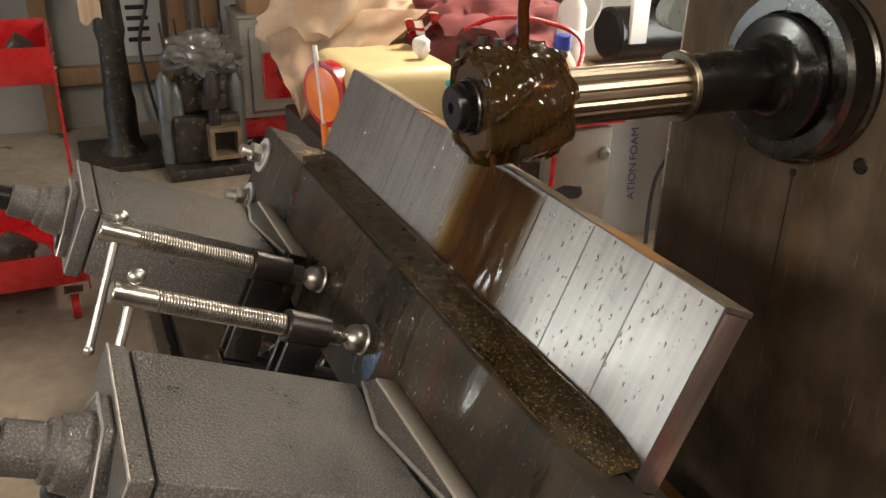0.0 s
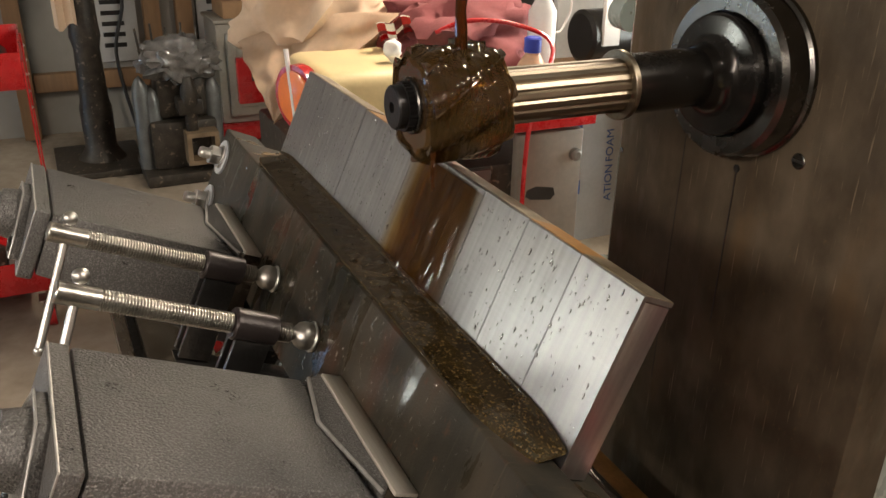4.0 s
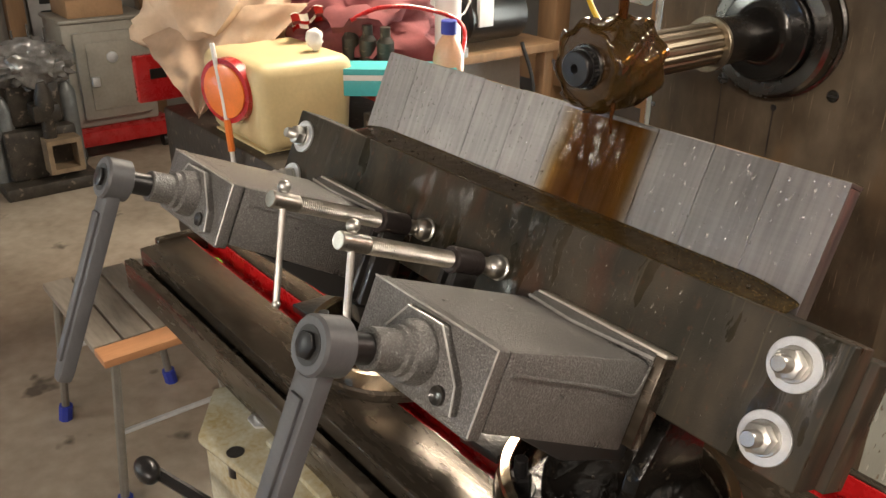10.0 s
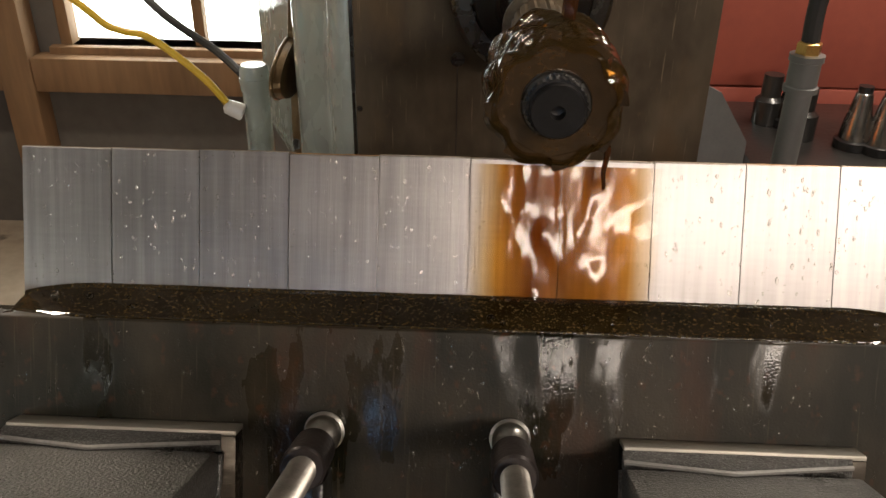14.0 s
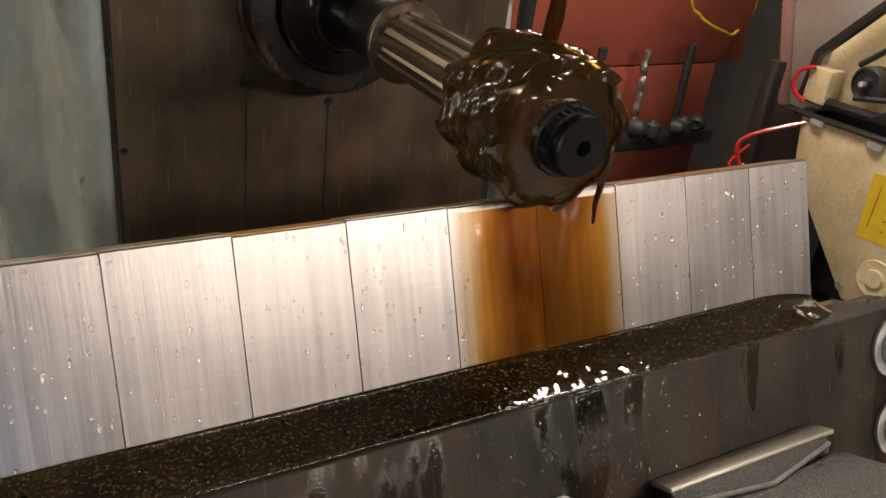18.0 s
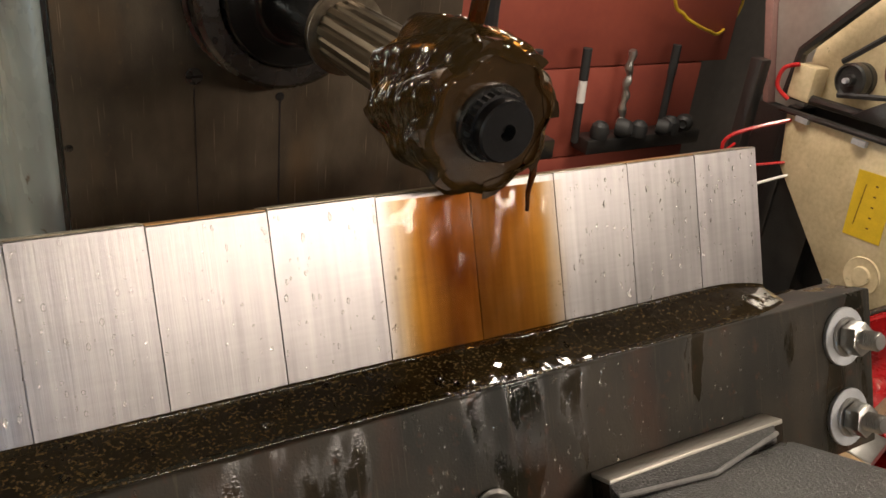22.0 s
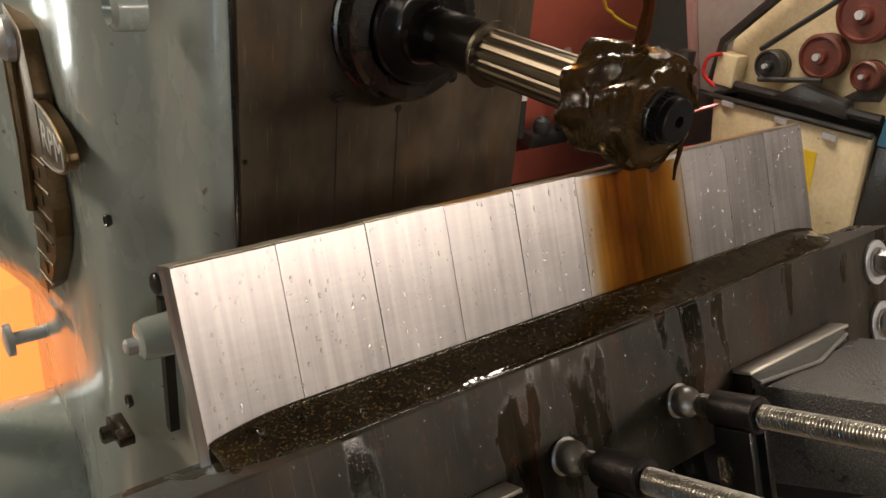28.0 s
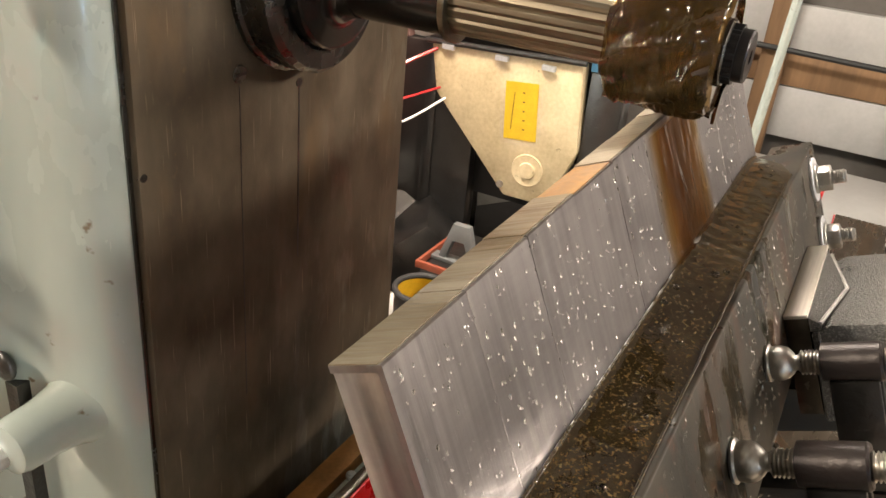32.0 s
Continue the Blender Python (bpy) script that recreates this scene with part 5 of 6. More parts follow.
solo("cable", tube(smooth_path([(X0 + 0.03, -0.16, 1.6), (X0 + 0.05, -0.13, 1.0), (X0 + 0.06, -0.05, 0.75), (X0 + 0.08, -0.12, 0.45), (X0 + 0.08, -0.06, 0.008)], 6), 0.010, 8), RUBBER, "black cable hanging on the end wall", "cable")

# folding step stool
WORN_ALU = mat("worn_aluminium", (0.30, 0.27, 0.23), 0.5, 0.4, 0.4, 10, 0.1, 60, second=(0.14, 0.12, 0.10), stretch=(0.2, 1, 1))
sl = thing("step_stool", pose(0, 0, 0), "worn folding step stool with ribbed aluminium and wood top", "stool")
cx, cy, ang = -1.47, -0.275, 0.0
RS = Matrix.Translation((cx, cy, 0)) @ Matrix.Rotation(ang, 4, "Z")
sl.matrix_world = RS
for k in range(4):
    part("top_slat", box(-0.24, 0.165, -0.142 + k * 0.072, -0.076 + k * 0.072, 0.405, 0.425, 0.003), WORN_ALU, sl)
part("front_slat", box(0.17, 0.24, -0.142, 0.142, 0.405, 0.425, 0.003), mat("worn_orange_wood", (0.42, 0.20, 0.09), 0.6, 0, 0.3, 12, stretch=(1, 0.2, 1)), sl)
for sx in (-1, 1):
    for sy in (-1, 1):
        l_ = part("leg", tube([(sx * 0.225, sy * 0.115, 0.405), (sx * 0.235, sy * 0.15, 0.03)], 0.011, 8), TAN_TIN, sl)
        part("foot", tube([(sx * 0.235, sy * 0.148, 0.045), (sx * 0.237, sy * 0.155, 0.0)], 0.019, 8), BLUE, l_)
    part("brace", tube([(sx * 0.23, -0.128, 0.22), (sx * 0.23, 0.128, 0.22)], 0.007, 6), ZINC_DULL, sl)

# ---- behind the column and at the right ----
REDBOARD = mat("red_brown_board", (0.29, 0.066, 0.040), 0.6, 0.0, 0.25, 7, 0.1, 50, second=(0.24, 0.05, 0.035))
DIRTY_CREAM = mat("oily_cream_enamel", (0.60, 0.50, 0.32), 0.35, 0.0, 0.22, 9, 0.1, 60, second=(0.42, 0.33, 0.19), speck=(0.10, 0.08, 0.05), speck_scale=30, speck_cut=0.70)
YELLOW = mat("yellow_sticker", (0.62, 0.42, 0.02), 0.4, 0.0, 0.15, 30)
CORD = mat("yellow_cord", (0.72, 0.46, 0.03), 0.4, 0.0, 0.1, 40)
PULLEY = mat("greasy_red_pulley", (0.12, 0.030, 0.018), 0.45, 0.1, 0.4, 20, 0.1, 80)
SHEET = mat("dull_zinc_sheet", (0.55, 0.54, 0.50), 0.40, 0.7, 0.2, 5, 0.05, 40)
BLUEPAINT = mat("blue_enamel", (0.05, 0.16, 0.27), 0.45, 0.0, 0.2, 15)
BRASS = mat("brass", (0.55, 0.36, 0.12), 0.3, 1.0, 0.25, 40)
GREYPIPE = mat("grey_pvc", (0.13, 0.135, 0.135), 0.4, 0.0, 0.15, 30)
TAPER = mat("ground_taper_steel", (0.34, 0.33, 0.31), 0.24, 1.0, 0.25, 40)
SHINY = mat("bare_bright_rod", (0.72, 0.71, 0.69), 0.38, 0.5, 0.12, 40)
OLDBRASS = mat("old_bronze_plate", (0.16, 0.105, 0.05), 0.38, 0.75, 0.4, 40, 0.2, 120)

# all that belongs to the board is drawn half size at a nearer place and set back from there
FAR = Matrix.Translation((-0.17, -0.63, 1.415)) @ Matrix.Scale(1.95, 4) @ Matrix.Translation((0.17, 0.63, -1.415))
rb = thing("tool_board", FAR @ pose(0, 0.425, 0), "red-brown painted tool board with a shelf of holders", "tool board")
for z0, z1, x1 in ((0.86, 0.925, 0.97), (0.928, 1.080, 0.97), (1.083, 1.42, 1.03), (1.423, 1.75, 1.03)):
    part("panel", box(0.205, x1, 0.0, 0.022, z0, z1, 0.001), REDBOARD, rb)
part("shelf_end", box(0.206, 0.33, -0.32, -0.2355, 1.035, 1.062, 0.003), BLACK_IRON, rb)
part("shelf", box(0.205, 0.475, -0.235, -0.002, 1.035, 1.062, 0.003), BLACK_IRON, rb)
for x in (0.23, 0.77):
    part("post", box(x - 0.02, x + 0.02, 0.024, 0.064, 0.6895, 1.75, 0.003), BLACK_IRON, rb)
part("lower_rail", box(0.70, 0.96, -0.045, -0.002, 0.945, 0.971, 0.004), BLACK_IRON, rb)

taper = thing("taper_holder", FAR @ pose(0.362, 0.247, 1.0625) @ Matrix.Scale(0.82, 4), "ground steel taper tool holder standing on its flange", "tool holder", "tool holders on the shelf")
part("flange", lathe([(0.0, 0.026), (0.012, 0.026), (0.014, 0.022), (0.014, 0)], "z", 28), BLACK_OXIDE, taper)
part("cone", lathe([(0.0142, 0.0215), (0.030, 0.0205), (0.080, 0.0115), (0.081, 0.0105), (0.081, 0)], "z", 28), TAPER, taper, "ground cone")
part("tip", lathe([(0.0812, 0.0100), (0.090, 0.0100), (0.090, 0)], "z", 20), BLACK_OXIDE, taper)
for x, y in ((0.338, 0.262), (0.408, 0.272), (0.432, 0.247), (0.285, 0.330)):
    copy_thing(taper, Matrix.Translation((FAR @ pose(x, y, 1.0625)).translation))
for k, (x, z) in enumerate(((0.26, 1.062), (0.285, 1.062))):
    solo("dark_holder", lathe([(0, 0.018), (0.03, 0.018), (0.035, 0.012), (0.062, 0.012), (0.062, 0)], "z", 20), BLACK_IRON, "small dark tool holder on the shelf", "tool holder", FAR @ pose(x, 0.34 - 0.05 * k, 1.0625), "dark holders")


def hanging_tool(x, lean_, style):
    t = thing("hanging_tool", FAR @ pose(x, 0.392, 1.117, 0, lean_, 0), ("black handled drift hanging by its white band" if style == 0 else ("twisted chrome rod tool hanging on the board" if style == 1 else "black steel drift hanging on the board")), "hand tool", "hanging tools")
    if style == 1:
        part("rod", tube([(0.002 * math.sin(k * 1.1), 0, -0.006 * k) for k in range(27)], 0.006, 8, radii=[0.0062 + 0.0014 * math.sin(k * 1.6) for k in range(27)]), ZINC, t)
    else:
        part("handle", tube([(0, 0, 0.006), (0, 0, 0), (0, 0, -0.045)], 0.0075, 12), RUBBER, t)
        if style == 0:
            part("band", tube([(0, 0, -0.0455), (0, 0, -0.082)], 0.0070, 12), WHITE, t)
        part("blade", tube([(0, 0, -0.0825 if style == 0 else -0.0455), (0, 0, -0.150)], 0.0066, 10), RUBBER, t)
    return t


for x, a, s in ((0.579, -4, 0), (0.674, -2.5, 0), (0.768, -2.5, 1), (0.866, -1, 3)):
    hanging_tool(x, a, s)
rnd = random.Random(21)
for k in range(6):
    x = 0.735 + 0.036 * k + rnd.uniform(-0.01, 0.01)
    solo("dark_collet", lathe([(0, 0), (0, 0.015), (0.012, 0.018), (0.024, 0.015), (0.030, 0.009), (0.026, 0.007), (0.026, 0)], "z", 20), RUBBER, "greasy dark collet chuck piled on the rail", "collet",
         FAR @ pose(x, 0.385 + rnd.uniform(-0.01, 0.01), 0.9715 + (0.016 if k % 2 else 0), 90 if k % 2 else 0, 0, rnd.uniform(-60, 60)) @ Matrix.Scale(rnd.uniform(0.75, 1.1), 4), "collets")

solo("yellow_cord", tube(smooth_path([(1.55, 1.20, 1.90), (1.58, 1.21, 1.40), (1.66, 1.24, 1.04), (1.75, 1.27, 0.965), (1.81, 1.28, 0.936), (1.95, 1.34, 0.895), (2.085, 1.405, 0.873), (2.5, 1.7, 0.90), (2.8, 1.98, 1.0)], 8), 0.0055, 8), CORD, "yellow extension cord looping down behind the saw", "cord")

# coolant pipe beside the column
cp = thing("coolant_pipe", pose(0.312, 0.178, -0.048), "grey coolant pipe with couplings and a brass nut", "pipe")
part("pipe", lathe([(0.60, 0.0140), (1.196, 0.0140)], "z", 24), GREYPIPE, cp)
part("coupling", lathe([(1.196, 0.015), (1.197, 0.0185), (1.203, 0.0185), (1.204, 0.0165), (1.230, 0.0165), (1.231, 0.0185), (1.238, 0.0185), (1.239, 0.012)], "z", 28), GREYPIPE, cp)
part("brass_nut", lathe([(1.239, 0.0135), (1.250, 0.0135), (1.252, 0.010)], "z", 6), BRASS, cp)
part("hose", tube(smooth_path([(0, 0, 1.25), (0, 0, 1.30), (0.01, -0.01, 1.36), (0.04, -0.04, 1.42), (0.0, -0.18, 1.49), (-0.12, -0.30, 1.52), (-0.247, -0.380, 1.535)], 6), 0.0095, 10), RUBBER, cp)
part("nozzle", tube([(-0.247, -0.380, 1.535), (-0.262, -0.395, 1.535)], 0.010, 10), BRASS, cp)
solo("pipe_bracket", prism([(0.168, 1.0625), (0.262, 1.0625), (0.262, 1.092), (0.225, 1.148), (0.205, 1.158), (0.168, 1.140)], 0.167, 0.170, "y", 0.0), GREYPIPE, "bent grey sheet guard beside the column", "guard")
solo("guard_wall", box(0.160, 0.205, 0.125, 0.30, 1.035, 1.062, 0.003), GREYPIPE, "grey sheet ledge beside the column", "guard")
gr = thing("guide_rod", FAR @ pose(0.497, 0.400, 0), "thin bright upright rod with a socket on top", "rod")
part("rod", tube([(0.012, 0, 0.85), (-0.010, 0, 1.19)], 0.0068, 12), SHINY, gr)
part("socket", tube([(-0.010, 0, 1.1905), (-0.012, 0, 1.36)], 0.0088, 12), ZINC, gr)
part("pedestal", box(-0.045, 0.045, -0.045, 0.045, 0.6895, 0.8495, 0.005), BLACK_IRON, gr)

# cream belt-driven saw with its open cover
sw = thing("belt_saw", pose(1.78, 0, 0), "cream enamelled belt-driven saw, oily, cover open", "machine tool")
part("lower_cover", prism([(0.842, 0.795), (0.350, 0.818), (0.328, 0.560), (0.404, 0.365), (0.546, 0.365), (0.815, 0.645)], 0.0, 0.05, "x", 0.006), DIRTY_CREAM, sw, "cream cover plate with a yellow sticker")
st_ = part("sticker", prism([(0.580, 0.728), (0.475, 0.738), (0.461, 0.562), (0.567, 0.552)], -0.0022, -0.0004, "x"), YELLOW, sw, "yellow warning sticker with dark marks")
for k in range(5):
    part("sticker_mark", box(-0.0030, -0.0024, 0.514 - k * 0.003, 0.521 - k * 0.003, 0.701 - k * 0.028, 0.705 - k * 0.028), OLDBRASS, st_)
part("sticker_line", box(-0.0030, -0.0024, 0.546, 0.548, 0.585, 0.70), OLDBRASS, st_)
bo = part("boss_ring", lathe([(-0.001, 0.052), (-0.006, 0.050), (-0.004, 0.042), (-0.003, 0.026), (-0.010, 0.024), (-0.010, 0.018)], "x", 36, at=(0, 0.475, 0.467)), DIRTY_CREAM, sw)
part("boss_hole", lathe([(-0.004, 0), (-0.004, 0.018), (0.001, 0.018)], "x", 24, at=(0, 0.475, 0.467)), BLACK_IRON, bo)
part("cover_screw", lathe([(-0.001, 0.012), (-0.008, 0.010), (-0.008, 0)], "x", 12, at=(0, 0.56, 0.40)), ZINC, sw)
part("hinge_bar", tube([(-0.005, 0.86, 0.800), (-0.005, 0.34, 0.826)], 0.009, 8), BLACK_IRON, sw)
for y in (0.78, 0.60, 0.45):
    part("hinge_leaf", box(-0.014, -0.001, y - 0.02, y + 0.02, 0.785, 0.80), ZINC_DULL, sw)
part("upper_back", prism([(0.87, 0.83), (0.35, 0.86), (0.30, 1.30), (0.55, 1.34), (0.86, 0.97)], 0.07, 0.10, "x", 0.004), DIRTY_CREAM, sw)
part("upper_rim", tube([(0.02, 0.87, 0.84), (0.02, 0.86, 0.96), (0.02, 0.56, 1.30)], 0.016, 8), BLACK_IRON, sw)
part("upper_rim", tube([(0.02, 0.86, 0.84), (0.02, 0.34, 0.868)], 0.014, 8), BLACK_IRON, sw)
part("red_strap", tube(smooth_path([(-0.005, 0.84, 0.93), (-0.02, 0.875, 0.91), (-0.02, 0.88, 0.86), (-0.005, 0.845, 0.83)], 5), 0.006, 8), RED, sw)
part("corner_block", box(0.0, 0.06, 0.79, 0.86, 0.835, 0.93, 0.006), DIRTY_CREAM, sw)
for y, z, r, m_ in ((0.555, 0.985, 0.062, PULLEY), (0.470, 1.115, 0.075, PULLEY), (0.700, 0.925, 0.045, BLACK_IRON), (0.420, 0.965, 0.040, PULLEY)):
    p_ = part("pulley", lathe([(0.02, r), (0.045, r), (0.048, r * 0.82), (0.052, r), (0.068, r)][::-1] + [(0.02, r), (0.016, r * 0.86), (0.024, r * 0.80), (0.024, r * 0.35), (0.008, r * 0.30), (0.008, 0)], "x", 36, at=(0, y, z)), m_, sw)
    part("shaft_end", lathe([(0.007, 0), (-0.004, 0), (-0.004, r * 0.16), (0.012, r * 0.16)][1:], "x", 16, at=(0, y, z)), ZINC_DULL, p_)
for a, b in (((0.02, 0.72, 0.88), (0.02, 0.53, 0.925)), ((0.02, 0.735, 0.965), (0.02, 0.50, 1.18))):
    part("belt", tube([a, b], 0.008, 6), RUBBER, sw)
part("bearing_arm", prism([(0.66, 0.845), (0.58, 0.905), (0.44, 0.89), (0.42, 0.845)], 0.0, 0.05, "x", 0.008), BLACK_IRON, sw)
part("oil_stain", prism([(0.50, 0.87), (0.38, 0.90), (0.36, 0.98), (0.42, 0.94)], 0.066, 0.069, "x"), GREASE, sw)
part("leg_frame", box(0.05, 0.40, 0.30, 0.34, 0.0, 0.86, 0.004), BLACK_IRON, sw)
part("leg_frame", box(0.05, 0.40, 0.84, 0.88, 0.0, 0.80, 0.004), BLACK_IRON, sw)
part("rear_case", box(0.101, 0.45, 0.36, 0.83, 0.30, 1.20, 0.01), BLACK_IRON, sw)
bg = thing("blue_guard", pose(0, 0, 0), "blue enamelled guard on a post beside the saw", "guard")
part("shield", prism([(0.335, 0.80), (0.22, 0.80), (0.26, 1.25), (0.33, 1.25)], 1.80, 1.84, "x", 0.004), BLUEPAINT, bg)
part("post", box(1.80, 1.84, 0.225, 0.33, 0.0, 0.799, 0.003), BLACK_IRON, bg)
zp = thing("zinc_panel", pose(0, 0, 0), "dull zinc sheet panel standing behind the saw", "panel")
part("sheet", prism([(0.95, 0.785), (0.86, 0.785), (0.60, 1.30), (0.60, 1.70), (1.02, 1.70), (1.03, 1.05)], 1.86, 1.875, "x", 0.002), SHEET, zp)
part("edge_strip", prism([(0.975, 0.78), (0.955, 0.78), (1.035, 1.06), (1.035, 1.70), (1.06, 1.70), (1.06, 1.05)], 1.84, 1.88, "x", 0.002), mat("pink_grey_post", (0.30, 0.17, 0.15), 0.6, 0, 0.2, 12), zp, "dusty reddish edge strip")
part("foot", box(1.84, 1.90, 0.70, 1.03, 0.0, 0.78, 0.004), BLACK_IRON, zp)
for k, (pts, r, m_) in enumerate((([(1.785, 0.82, 0.78), (1.66, 0.92, 0.70), (1.68, 0.90, 0.60), (1.74, 0.93, 0.52)], 0.006, RED), ([(1.74, 0.94, 0.62), (1.6, 0.90, 0.57), (1.6, 0.82, 0.59), (1.785, 0.78, 0.63)], 0.004, WHITE), ([(1.74, 0.94, 0.68), (1.62, 0.90, 0.63), (1.785, 0.80, 0.66)], 0.004, RED))):
    solo("loose_wire", tube(smooth_path(pts, 6), r, 6), m_, "loose electric wire beside the saw", "wire")
# dark clutter below the saw
rnd = random.Random(33)
for k in range(44):
    s = rnd.uniform(0.05, 0.17)
    solo("floor_clutter", prism([(-s, 0), (s, 0), (s * 0.9, s), (0.1 * s, s * rnd.uniform(1.1, 1.8)), (-s * 0.8, s * 0.8)], -s, s, "x", 0.008), (BLACK_IRON, GREASE, TAN_TIN, CARD, BLACK_IRON)[k % 5],
         ("black iron part", "greasy machine part", "dull tin part", "brown card box", "black iron part")[k % 5] + " in the heap on the floor by the saw", "clutter",
         pose(rnd.uniform(0.75, 2.55), rnd.uniform(0.62, 1.85), 0.0145, 0, 0, rnd.uniform(0, 180)), "floor clutter")
# black sheet added so that the floor under the clutter stays dark
solo("floor_sheet", box(0.70, 2.75, 0.50, 1.95, 0.0005, 0.014, 0.004), RUBBER, "black sheet added to darken the floor by the saw", "mat")
RUSTRED = mat("rusty_red_paint", (0.24, 0.055, 0.025), 0.6, 0.0, 0.35, 30)
cr = thing("low_crate", pose(1.50, 0.50, 0.0005), "dark steel crate with a red painted rim on the floor", "crate")
part("crate_body", box(-0.13, 0.16, -0.20, 0.105, 0.0, 0.262, 0.006), BLACK_IRON, cr)
for b_ in (box(-0.14, -0.128, -0.21, 0.115, 0.2625, 0.284, 0.002), box(-0.1275, 0.17, 0.105, 0.115, 0.2625, 0.284, 0.002)):
    part("red_rim", b_, RUSTRED, cr)
js = thing("jack_stand", pose(1.455, 0.515, 0.2630), "grey cast A-frame stand on the crate", "stand")
part("side_frame", prism([(0.075, 0.0), (0.050, 0.0), (0.030, 0.075), (-0.010, 0.075), (-0.030, 0.0), (-0.055, 0.0), (-0.020, 0.125), (0.032, 0.125)], -0.012, 0.012, "x", 0.003), GREYPIPE, js)
part("cross_foot", box(-0.02, 0.02, -0.08, 0.10, 0.0, 0.012, 0.002), GREYPIPE, js)
dm = thing("oil_drum", pose(1.15, 0.475, 0.0005), "small yellow drum with a rolled black rim on the floor", "drum")
part("wall", lathe([(0.0, 0.0), (0.0, 0.068), (0.34, 0.070), (0.34, 0.066), (0.02, 0.064), (0.02, 0.0)], "z", 32), mat("yellow_enamel", (0.60, 0.38, 0.02), 0.4, 0.0, 0.2, 14, coat=0.2), dm)
part("rim_band", lathe([(0.19, 0.0702), (0.334, 0.0712)], "z", 32, caps=False), RUBBER, dm)
part("rolled_rim", lathe([(0.335 + 0.008 * math.sin(k * math.tau / 10), 0.070 + 0.008 * math.cos(k * math.tau / 10)) for k in range(11)], "z", 36, caps=False), RUBBER, dm)
df = thing("parts_rack", pose(0, 0, 0), "black steel parts rack standing on the floor by the saw", "rack")
for x, y, h in ((1.74, 0.94, 0.92), (1.42, 0.97, 0.50)):
    part("upright", box(x - 0.02, x + 0.02, y - 0.02, y + 0.02, 0.0, h, 0.003), BLACK_IRON, df)
part("crossbar", box(1.44, 1.72, 0.94, 0.97, 0.44, 0.47, 0.003), BLACK_IRON, df)

# right end of the shop
for z0, z1, m_, n_ in ((0.30, 0.52, FOAM, "pale board"), (0.525, 0.66, WOOD, "brown timber"), (0.665, 0.86, FOAM, "pale board")):
    solo("wall_board_right", box(X1 - 0.06, X1 - 0.004, -1.3, 0.35, z0, z1, 0.003), m_, n_ + " nailed along the end wall", "board", kind="structure")
for y in (0.02, -0.60):
    solo("wall_post", box(X1 - 0.13, X1 - 0.062, y - 0.05, y + 0.05, 0.0, ZC, 0.003), WOOD, "yellow-brown timber post of the end wall", "post", kind="structure")
solo("black_conduit", tube([(X1 - 0.16, 0.4, 0.70), (X1 - 0.16, -1.2, 0.66)], 0.012, 8), RUBBER, "black conduit along the end wall", "conduit")
pb = thing("pale_bench", pose(0, 0, 0), "pale low wooden bench at the end wall", "bench")
part("bench_top", box(2.4, 3.2, -1.2, 0.1, 0.20, 0.25, 0.004), FOAM, pb)
for x in (2.45, 3.15):
    for y in (-1.15, 0.05):
        part("leg", box(x - 0.03, x + 0.03, y - 0.03, y + 0.03, 0, 0.1995), WOOD, pb)
gr = thing("floor_stand", pose(1.9, -0.13, 0), "slim pale upright rod on a black floor stand", "stand")
part("rod", tube([(0, 0.01, 0.451), (0, -0.03, 1.30)], 0.013, 10), GREY_PAINT, gr)
part("base", box(-0.06, 0.06, -0.07, 0.07, 0, 0.45, 0.004), BLACK_IRON, gr)

# red tray with rags and a brush on the far end of the table
tr = thing("red_tray", pose(0, 0, 0.9062), "red plastic tray with papers at the table end", "tray")
part("tray_floor", box(0.42, 0.80, -0.36, -0.16, 0.0, 0.004), RED, tr)
for a in (box(0.42, 0.425, -0.36, -0.16, 0.004, 0.05), box(0.795, 0.80, -0.36, -0.16, 0.004, 0.05), box(0.425, 0.795, -0.36, -0.355, 0.004, 0.05), box(0.425, 0.795, -0.165, -0.16, 0.004, 0.05)):
    part("tray_side", a, RED, tr)
bx = thing("small_carton", pose(0.66, -0.23, 0.9105, 0, 0, 25), "small pink and white carton standing in the tray", "carton")
part("carton_body", box(-0.035, 0.035, -0.022, 0.022, 0.0, 0.055, 0.001), WHITE, bx)
part("carton_lid", box(-0.0355, 0.0355, -0.0225, 0.0225, 0.0552, 0.080, 0.001), mat("pink_card", (0.62, 0.22, 0.20), 0.7), bx)
solo("red_rag", crumple(0.53, -0.27, 0.935, 0.05, 0.04, 0.025, 6, 0.4, 3), RED, "crumpled red shop rag in the tray", "rag", smooth=60)
br = thing("paint_brush", pose(0.40, -0.315, 0.965, 0, -8, 15), "old bristle brush lying over the tray edge", "brush")
part("handle", tube([(0.04, 0, 0), (0.10, 0, 0), (0.16, 0, 0), (0.22, 0, 0)], 0.008, 10, radii=[0.009, 0.006, 0.008, 0.005]), WOOD, br)
part("ferrule", box(0.0, 0.04, -0.02, 0.02, -0.006, 0.006, 0.002), ZINC, br)
part("bristles", prism([(-0.05, -0.024), (0.0, -0.019), (0.0, 0.019), (-0.05, 0.024), (-0.058, 0.0)], -0.005, 0.005, "z", 0.001), mat("bristle", (0.42, 0.28, 0.14), 0.8, 0, 0.4, 60, stretch=(0.1, 1, 1)), br)

